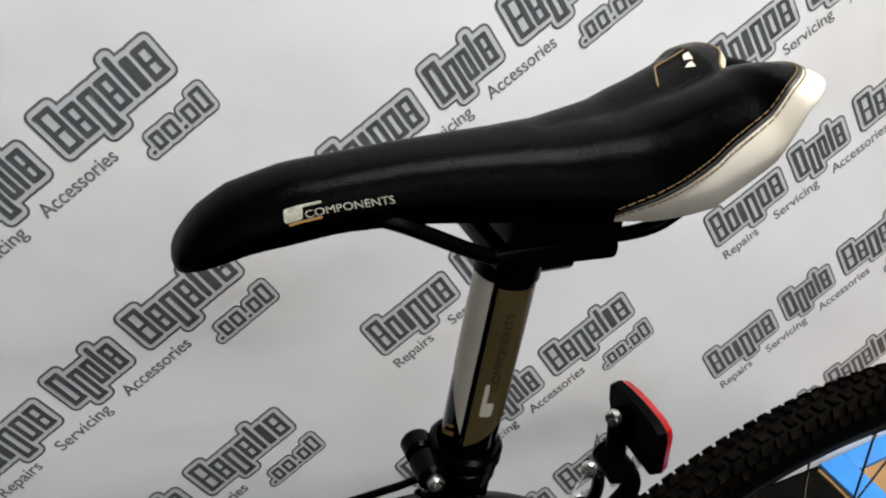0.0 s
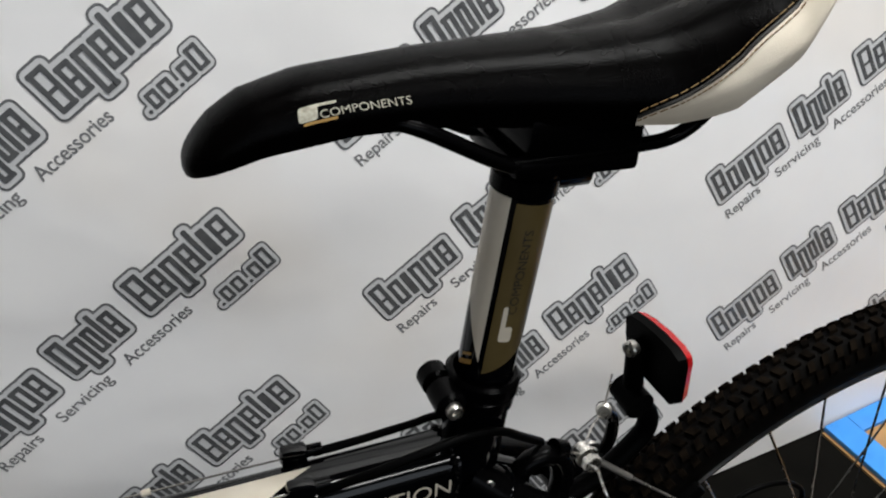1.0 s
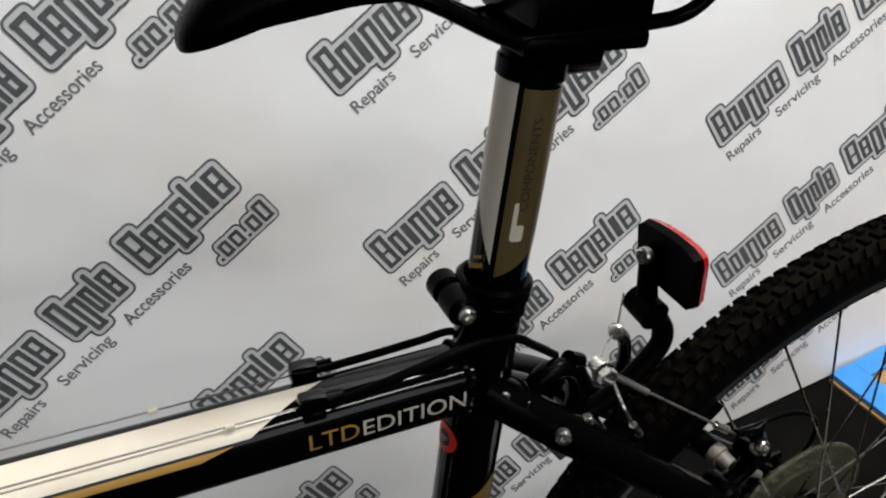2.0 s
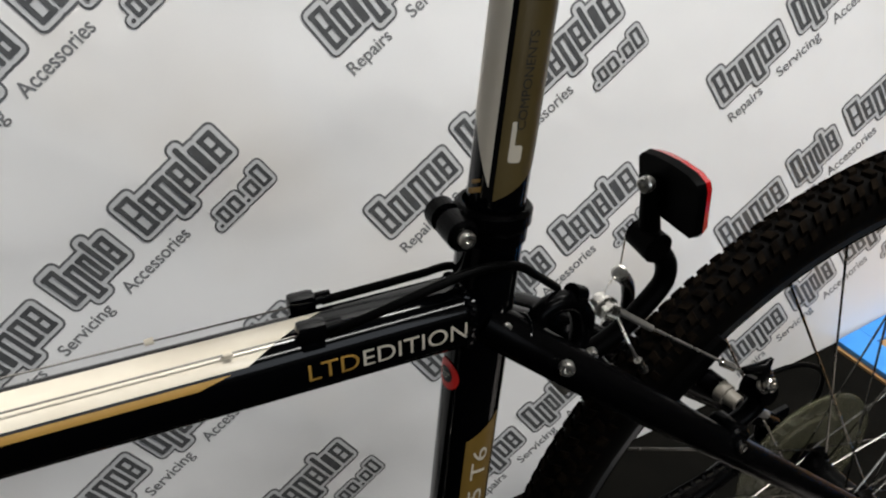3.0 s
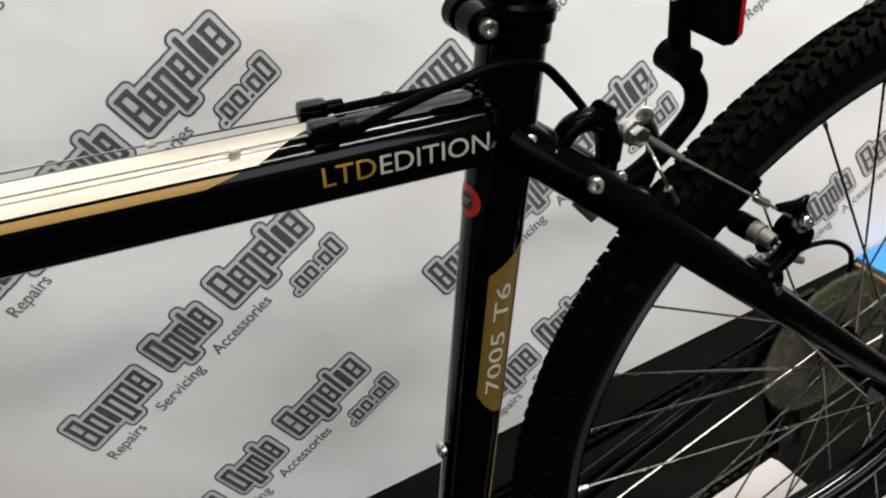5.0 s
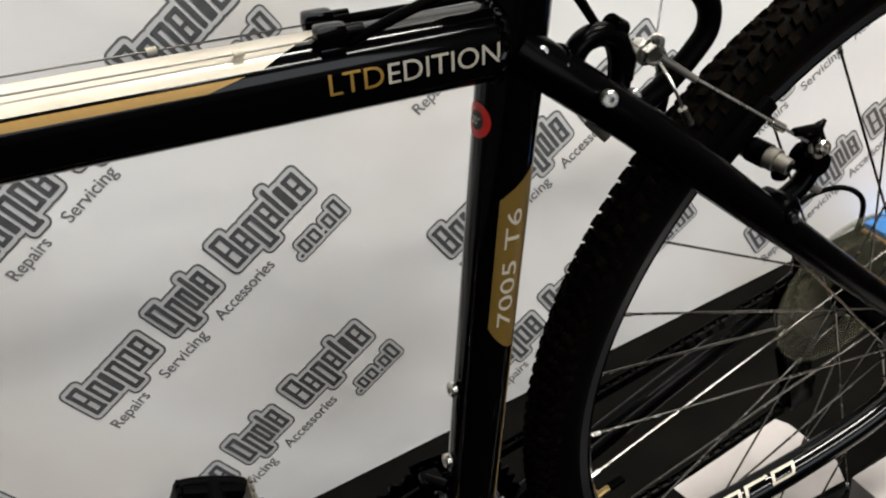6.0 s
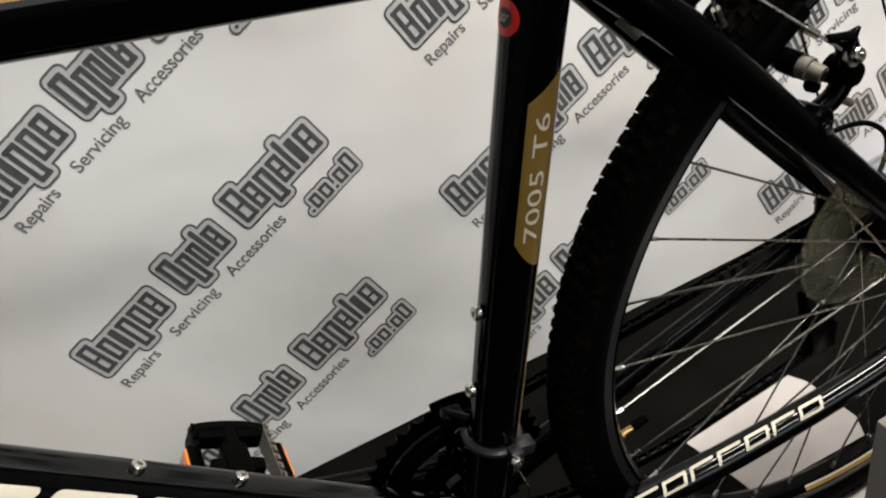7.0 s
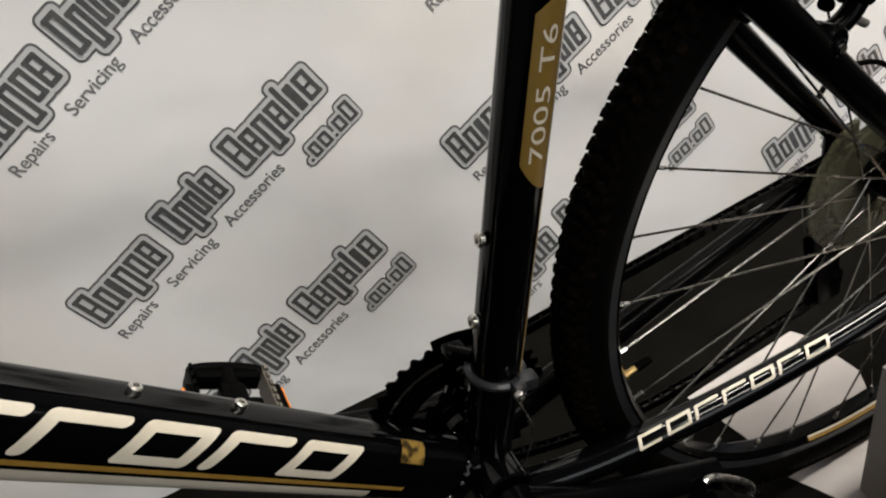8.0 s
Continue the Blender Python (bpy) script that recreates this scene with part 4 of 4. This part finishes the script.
for a, b in zip(CH, CH[1:]):
    L = (b - a).length
    while run < total + L:
        t = (run - total) / L
        d = (b - a).normalized()
        ob = new("link", LINK)
        ob.parent = chain
        side = Vector((0, 1, 0))
        up = d.cross(side)
        ob.matrix_local = Matrix.Translation(a.lerp(b, t)) @ Matrix((d, side - d * side.dot(d), up)).transposed().to_4x4()
        run += 0.0127
    total += L

# front derailleur
FD = BB + SEAT * 0.092
bm = bmesh.new()
disc(bm, FD, SEAT, 0.0222, 0.0066, 40, inner=0.0180, bevel=0.0020)
mech = part("front_derailleur", bm, GREYBAND, bike, "grey clamp band of the front derailleur")
bm = bmesh.new()
mfd = Matrix.Translation(FD) @ Matrix(((SEAT.z, 0, SEAT.x, 0), (0, 1, 0, 0), (-SEAT.x, 0, SEAT.z, 0), (0, 0, 0, 1)))
box(bm, 0.000, 0.010, -0.029, -0.019, -0.0055, 0.0055, mfd, 0.0025)
box(bm, 0.008, 0.022, -0.024, -0.012, -0.005, 0.005, mfd, 0.0025)
part("band_lug", bm, GREYBAND, mech)
bm = bmesh.new()
hexbolt(bm, mfd @ Vector((0.003, -0.0305, 0)), (0.1, -1, 0), 0.0042, 0.005)
part("band_bolt", bm, SILVER, mech)
bm = bmesh.new()
box(bm, -0.026, -0.010, 0.022, 0.036, -0.008, 0.004, mfd, 0.003)
sweep(bm, [mfd @ Vector((-0.012, 0.012, 0.006)), mfd @ Vector((-0.022, 0.030, 0.001))], [0.005, 0.004], 12)
part("linkage", bm, SATIN, mech)
for y in (0.037, 0.056):
    bm = bmesh.new()
    arc = [BB + Vector((math.cos(radians(a)) * 0.081, y, math.sin(radians(a)) * 0.081)) for a in range(62, 92, 4)]
    for p0, p1 in zip(arc, arc[1:]):
        d = (p1 - p0).normalized()
        o = Vector((0, 0, 1)) - d * d.z
        o.normalize()
        q = [bm.verts.new(p) for p in (p0 - o * 0.011, p1 - o * 0.011, p1 + o * 0.004, p0 + o * 0.004)]
        bm.faces.new(q)
    bmesh.ops.remove_doubles(bm, verts=bm.verts[:], dist=0.0001)
    bmesh.ops.solidify(bm, geom=bm.faces[:], thickness=0.0012)
    part("cage_plate", bm, SATIN, mech)
bm = bmesh.new()
sweep(bm, smooth_path([mfd @ Vector((0.003, -0.026, -0.006)), BB + Vector((0.034, -0.024, 0.035)), BB + Vector((0.012, -0.020, -0.02))]), 0.0007, 6)
part("shift_wire", bm, SILVER, mech)

# rear derailleur
bm = bmesh.new()
sweep(bm, smooth_path([(0.424, 0.074, 0.335), (0.414, 0.078, 0.312), (0.396, 0.070, 0.286), (0.392, 0.062, 0.268)]), [0.010] * 8 + [0.012] * 9 + [0.011] * 8, 14)
rear_mech = part("rear_derailleur", bm, SATIN, bike, "black rear derailleur with a long cage")
for y in (0.0415, 0.0545):
    bm = bmesh.new()
    box(bm, 0.374, 0.402, y - 0.001, y + 0.001, 0.190, 0.278, Matrix.Translation((0.388, 0, 0.23)) @ Matrix.Rotation(radians(-8), 4, "Y") @ Matrix.Translation((-0.388, 0, -0.23)), 0.0008)
    part("cage_plate", bm, SATIN, rear_mech)
for x, z in ((0.392, 0.262), (0.386, 0.208)):
    bm = bmesh.new()
    disc(bm, (x, 0.048, z), (0, 1, 0), 0.0175, 0.006, 22, inner=0.004)
    part("jockey_wheel", bm, MATT, rear_mech)
bm = bmesh.new()
sweep(bm, smooth_path([(0.372, 0.062, 0.408), (0.398, 0.064, 0.430), (0.440, 0.062, 0.425), (0.472, 0.064, 0.392), (0.470, 0.070, 0.345), (0.436, 0.078, 0.312)]), 0.0024, 10)
part("cable_housing", bm, MATT, rear_mech, "black cable housing loop")

# ---- cables on the top tube ----
def tt_axis(x):
    return top_tube.p0.z + (x - top_tube.p0.x) * (top_tube.p1.z - top_tube.p0.z) / (top_tube.p1.x - top_tube.p0.x)


def bar_part(name, pts, r, mat, parent, label="", sides=10, n=8):
    bm = bmesh.new()
    p = smooth_path(pts, n) if len(pts) > 2 else pts
    if isinstance(r, (list, tuple)):
        r = [r[0] + (r[1] - r[0]) * i / (len(p) - 1) for i in range(len(p))]
    sweep(bm, p, r, sides)
    return part(name, bm, mat, parent, label)


near_cable = bar_part("brake_cable", [(0.046, -0.012, 0.7425), (0.073, -0.020, 0.7490), (0.102, -0.0235, 0.7520), (0.126, -0.0235, 0.7505), (0.146, -0.0215, 0.7415), (0.159, -0.016, 0.725), (0.176, -0.004, 0.699)],
                      0.0025, MATT, bike, "black brake cable housing", 12)
far_cable = bar_part("gear_cable", [(0.050, 0.014, 0.7440), (0.08, 0.016, 0.7370), (0.106, 0.020, 0.7295), (0.128, 0.0235, 0.722), (0.150, 0.0225, 0.700)], 0.0024, MATT, bike, "black gear cable housing", 12)
for parent, y, x0, lift in ((near_cable, -0.0115, 0.034, 0.0172), (far_cable, 0.0150, 0.036, 0.0160)):
    bar_part("inner_wire", [(-0.45, y, tt_axis(-0.45) + lift + 0.004), (x0, y, tt_axis(x0) + lift + 0.003)], 0.00055, DULL, parent, sides=6)
    bm = bmesh.new()
    m = Matrix.Translation((x0 + 0.004, y, tt_axis(x0) + lift + 0.0035)) @ Matrix.Rotation(radians(12.5), 4, "Y")
    box(bm, -0.0075, 0.0075, -0.0046, 0.0046, -0.0052, 0.0050, m, 0.0030)
    box(bm, -0.0060, 0.0060, -0.0045, 0.0045, -0.0095, -0.0050, m, 0.001)
    part("cable_stop", bm, PAINT, parent, "black cable stop")
    bm = bmesh.new()
    sweep(bm, [m @ Vector((0.0070, 0, 0)), m @ Vector((0.0155, 0, 0.0003))], [0.0036, 0.0032], 12)
    part("ferrule", bm, SATIN, parent)
    bm = bmesh.new()
    xb = -0.002 if y < 0 else -0.034
    sweep(bm, [(xb - 0.0022, y, tt_axis(xb) + lift + 0.0035), (xb + 0.0022, y, tt_axis(xb) + lift + 0.003)], 0.0018, 12)
    part("cable_bead", bm, CREAM, parent, "translucent rubber bead")

# ---- rear brake ----
bm = bmesh.new()
sweep(bm, smooth_path([(0.1540, -0.014, 0.682), (0.1560, -0.012, 0.689), (0.1600, -0.012, 0.6940), (0.1662, -0.012, 0.6965), (0.1750, -0.012, 0.6955), (0.1815, -0.012, 0.6902), (0.1838, -0.012, 0.6815), (0.1835, -0.012, 0.672), (0.1808, -0.013, 0.6636), (0.1750, -0.016, 0.657)]),
      0.0066, 12)
brake = part("rear_brake", bm, SATIN, bike, "black cantilever rear brake with cable hanger")
bm = bmesh.new()
sweep(bm, [(0.1800, -0.012, 0.6985), (0.1885, -0.010, 0.6920)], [0.0062, 0.0050], 14)
sweep(bm, [(0.1845, -0.0125, 0.6900), (0.1868, -0.0125, 0.6770), (0.1850, -0.0125, 0.6650)], [0.0050, 0.0064, 0.0050], 12)
part("cable_hanger", bm, SATIN, brake)
YOKE = Vector((0.2045, -0.006, 0.6715))
bar_part("brake_wire", [(0.187, -0.009, 0.690), YOKE], 0.0008, SILVER, brake, sides=6)
bm = bmesh.new()
disc(bm, YOKE + Vector((0.0, -0.006, 0.0)), (0, 1, 0), 0.0062, 0.006, 6, bevel=0.0006)
disc(bm, YOKE + Vector((0, -0.001, 0)), (0, 1, 0), 0.0075, 0.0022, 20)
disc(bm, YOKE + Vector((0, 0.004, 0.001)), (0, 1, 0), 0.0052, 0.008, 18, bevel=0.001)
part("yoke_bolt", bm, SILVER, brake, "steel yoke bolt")
ARM = Vector((0.2925, -0.0450, 0.5862))
bar_part("straddle_wire", [YOKE + Vector((0.003, -0.002, -0.002)), ARM], 0.0010, SILVER, brake, sides=8)
bar_part("wire_sleeve", [YOKE + Vector((0.006, -0.004, -0.004)), YOKE.lerp(ARM, 0.28)], 0.0022, DULL, brake, sides=10)
bar_part("wire_end", [YOKE.lerp(ARM, 0.72), YOKE.lerp(ARM, 0.80)], 0.0028, SILVER, brake, sides=10)
bar_part("loose_wire", [YOKE + Vector((0.003, -0.008, -0.005)), (0.2045, -0.028, 0.6600), (0.2088, -0.030, 0.6440)], 0.0010, SILVER, brake, sides=6)
bar_part("crimp", [(0.2090, -0.030, 0.6432), (0.2135, -0.030, 0.6315)], 0.0026, SILVER, brake, sides=10)
bar_part("far_wire", [YOKE + Vector((0, 0.004, 0.002)), (0.226, 0.024, 0.657), (0.243, 0.040, 0.646)], 0.0008, SILVER, brake, sides=6)
bar_part("wire_tail", [(0.246, 0.042, 0.646), (0.256, 0.046, 0.672)], 0.0007, SILVER, brake, sides=6)
for s in (-1, 1):
    boss = Vector((0.246, s * 0.048, 0.566)) if s > 0 else Vector((0.2615, -0.031, 0.5505))
    bm = bmesh.new()
    disc(bm, boss + Vector((0.004, s * 0.012, 0.004)), (0.1, s, 0.1), 0.0095, 0.024, 20, bevel=0.002)
    sweep(bm, smooth_path([boss + Vector((0.004, s * 0.014, 0.004)), (0.262, s * 0.063, 0.586), (0.262, s * 0.058, 0.615), (0.248, s * 0.047, 0.642)] if s > 0 else
                          [boss + Vector((0.006, -0.006, 0.002)), (0.2735, -0.040, 0.5535), (0.2860, -0.041, 0.5590), (0.2945, -0.041, 0.5690), (0.2965, -0.041, 0.5820), (0.2930, -0.041, 0.5930)]),
          0.0050 if s > 0 else 0.0068, 14)
    if s < 0:
        sweep(bm, [(0.2950, -0.030, 0.5715), (0.2958, -0.048, 0.5725)], [0.0095, 0.0075], 18)
        sweep(bm, [(0.2800, -0.040, 0.6000), (0.2960, -0.041, 0.5935), (0.3030, -0.041, 0.5985)], [0.0025, 0.0048, 0.0012], 12)
        sweep(bm, [(0.2760, -0.036, 0.5690), (0.2705, -0.038, 0.5730)], 0.0042, 12)
    arm = part("brake_arm", bm, SATIN, brake, "black cantilever brake arm")
    bm = bmesh.new()
    hexbolt(bm, boss + Vector((0.006, s * 0.026, 0.005)) if s > 0 else Vector((0.2645, -0.0555, 0.5535)), (0.1, s, 0.1), 0.0055, 0.006)
    part("pivot_bolt", bm, SATIN if s < 0 else SILVER, brake)
    if s < 0:
        bm = bmesh.new()
        disc(bm, (0.2645, -0.0592, 0.5538), (0.1, s, 0.1), 0.0030, 0.002, 14)
        part("bolt_socket", bm, SILVER, brake)
        bm = bmesh.new()
        sweep(bm, [(0.2900, -0.044, 0.5570), (0.2975, -0.045, 0.5515)], 0.0026, 12)
        part("spring_screw", bm, DULL, brake)
    bm = bmesh.new()
    m = Matrix.Translation((0.2507, s * 0.0200, 0.5966)) @ Matrix.Rotation(radians(-34), 4, "Y")
    box(bm, -0.034, 0.034, -0.0065, 0.0065, -0.0062, 0.0062, m, 0.003)
    part("brake_pad", bm, MATT, brake, "black rubber brake pad")
    bm = bmesh.new()
    sweep(bm, [(0.2625, s * 0.0195, 0.5890), (0.2638, s * 0.024, 0.5880)], 0.0068, 16)
    sweep(bm, [(0.2655, s * 0.034, 0.5870), (0.2670, s * 0.041, 0.5858)], 0.0072, 16)
    sweep(bm, [(0.2670, s * 0.041, 0.5858), (0.2688, s * 0.0490, 0.5842)], [0.0056, 0.0050], 16)
    part("pad_post", bm, POSTGREY, brake, "dull grey pad post and nut")
    bm = bmesh.new()
    disc(bm, (0.2690, s * 0.0493, 0.5840), (0.2, s, -0.2), 0.0030, 0.0012, 16)
    part("post_bore", bm, MATT, brake)
    bm = bmesh.new()
    sweep(bm, [(0.2636, s * 0.023, 0.5882), (0.2657, s * 0.035, 0.5868)], 0.0078, 16)
    part("post_spacer", bm, SATIN, brake)
    bm = bmesh.new()
    if s < 0:
        hexbolt(bm, ARM + Vector((0.001, -0.005, 0.001)), (0.2, -0.9, 0.4), 0.0048, 0.005)
        disc(bm, ARM + Vector((0.000, -0.001, -0.001)), (0.2, -0.9, 0.4), 0.0064, 0.002, 18)
    else:
        hexbolt(bm, (0.246, 0.042, 0.645), (-0.4, -0.7, 0.5), 0.0056, 0.008)
    part("anchor_bolt", bm, SILVER, brake)

# ---- reflector on its bracket ----
bm = bmesh.new()
sweep(bm, smooth_path([(0.188, 0.0, 0.634), (0.206, 0.0, 0.637), (0.222, 0.0, 0.643), (0.240, 0.0, 0.654), (0.251, 0.0, 0.664), (0.253, 0.0, 0.677), (0.247, 0.0, 0.690), (0.242, 0.0, 0.699)]), 0.0068, 14)
lamp = part("rear_reflector", bm, MATT, bike, "black bracket holding a red rear reflector")
bm = bmesh.new()
sweep(bm, [(0.241, 0.010, 0.701), (0.241, -0.010, 0.699)], [0.0092, 0.0098], 18)
sweep(bm, [(0.243, 0.001, 0.704), (0.2455, 0.001, 0.740)], [0.0068, 0.0055], 12)
part("bracket_joint", bm, MATT, lamp)
MR = Matrix.Translation((0.2520, -0.0085, 0.7345)) @ Matrix.Rotation(radians(0.5), 4, "Z") @ Matrix.Rotation(radians(6), 4, "Y")


def plate(bm, x0, x1, grow0, grow1, mat=0):
    outline = [(-0.0225, -0.0205), (-0.0262, -0.0165), (-0.0270, 0.0110), (-0.0252, 0.0158), (-0.018, 0.0188), (-0.003, 0.0198), (0.012, 0.0188), (0.0235, 0.0165), (0.0276, 0.0125), (0.0268, 0.0), (0.020, -0.0185)]
    rings = [[bm.verts.new(MR @ Vector((x, y * g, z * g))) for y, z in outline] for x, g in ((x0, grow0), (x1, grow1))]
    n = len(outline)
    bm.faces.new(rings[0])
    bm.faces.new(list(reversed(rings[1])))
    for k in range(n):
        bm.faces.new((rings[0][k], rings[1][k], rings[1][(k + 1) % n], rings[0][(k + 1) % n]))
    bmesh.ops.recalc_face_normals(bm, faces=bm.faces[:])


bm = bmesh.new()
plate(bm, -0.003, 0.0022, 0.95, 0.98)
part("housing", bm, MATT, lamp, "black plastic housing", 30)
bm = bmesh.new()
plate(bm, 0.0025, 0.0074, 0.98, 0.90)
part("lens", bm, RED, lamp, "red plastic lens", 30)
bm = bmesh.new()
hexbolt(bm, (0.2405, -0.002, 0.7405), (-1, -0.4, 0.2), 0.0050, 0.006)
part("lens_screw", bm, SILVER, lamp)

# ---- things on the floor ----
tray = thing("blue_tray", "blue painted wooden frame with a brown board inside", "tray", (0.824, 0.0, 0.0))
for x0, x1, y0, y1 in ((0.0, 0.045, -0.12, 0.345), (0.505, 0.55, -0.12, 0.345), (0.045, 0.505, 0.310, 0.345), (0.045, 0.505, -0.12, -0.085)):
    bm = bmesh.new()
    box(bm, x0, x1, y0, y1, 0.006, 0.017, bevel=0.002)
    part("rail", bm, BLUE, tray, "blue painted rail")
bm = bmesh.new()
box(bm, 0.046, 0.504, -0.084, 0.309, 0.0060, 0.0115)
part("board", bm, BROWN, tray, "brown hardboard panel")
bm = bmesh.new()
box(bm, -0.004, 0.554, -0.124, 0.343, 0.0005, 0.0055)
part("base", bm, BROWN, tray)


def card(name, label, corners, thick, category):
    bm = bmesh.new()
    lo = [bm.verts.new((x, y, 0.0006)) for x, y in corners]
    hi = [bm.verts.new((x, y, 0.0006 + thick)) for x, y in corners]
    bm.faces.new(list(reversed(lo)))
    bm.faces.new(hi)
    n = len(lo)
    for k in range(n):
        bm.faces.new((lo[k], lo[(k + 1) % n], hi[(k + 1) % n], hi[k]))
    bmesh.ops.recalc_face_normals(bm, faces=bm.faces[:])
    return tagged(link(name, bm, PAPER), label, category, group="loose cards")


card("card_sheet", "creased white card lying flat on the dark mat", [(0.299, 0.145), (0.308, 0.099), (0.317, 0.045), (0.466, 0.038), (0.479, 0.062), (0.474, 0.133), (0.464, 0.153)], 0.0012, "card")
card("card_sheet", "white paper sheet lying under the rear wheel", [(0.316, 0.000), (0.350, -0.075), (0.52, -0.070), (0.54, 0.000), (0.450, 0.000)], 0.0012, "card")


def carton(label):
    """A small white carton with a dark round mark."""
    ob = thing("carton", label, "box", (0.44, -0.135, 0.0))
    bm = bmesh.new()
    box(bm, -0.078, 0.078, -0.088, 0.086, 0.0005, 0.197, bevel=0.002)
    part("body", bm, PAPER, ob, "white card carton body")
    bm = bmesh.new()
    disc(bm, (0.02, -0.0, 0.1977), (0, 0, 1), 0.034, 0.0008, 40, inner=0.022)
    part("round_mark", bm, INK_DARK, ob, "dark round printed mark")


carton("white card carton with a dark ring printed on top")
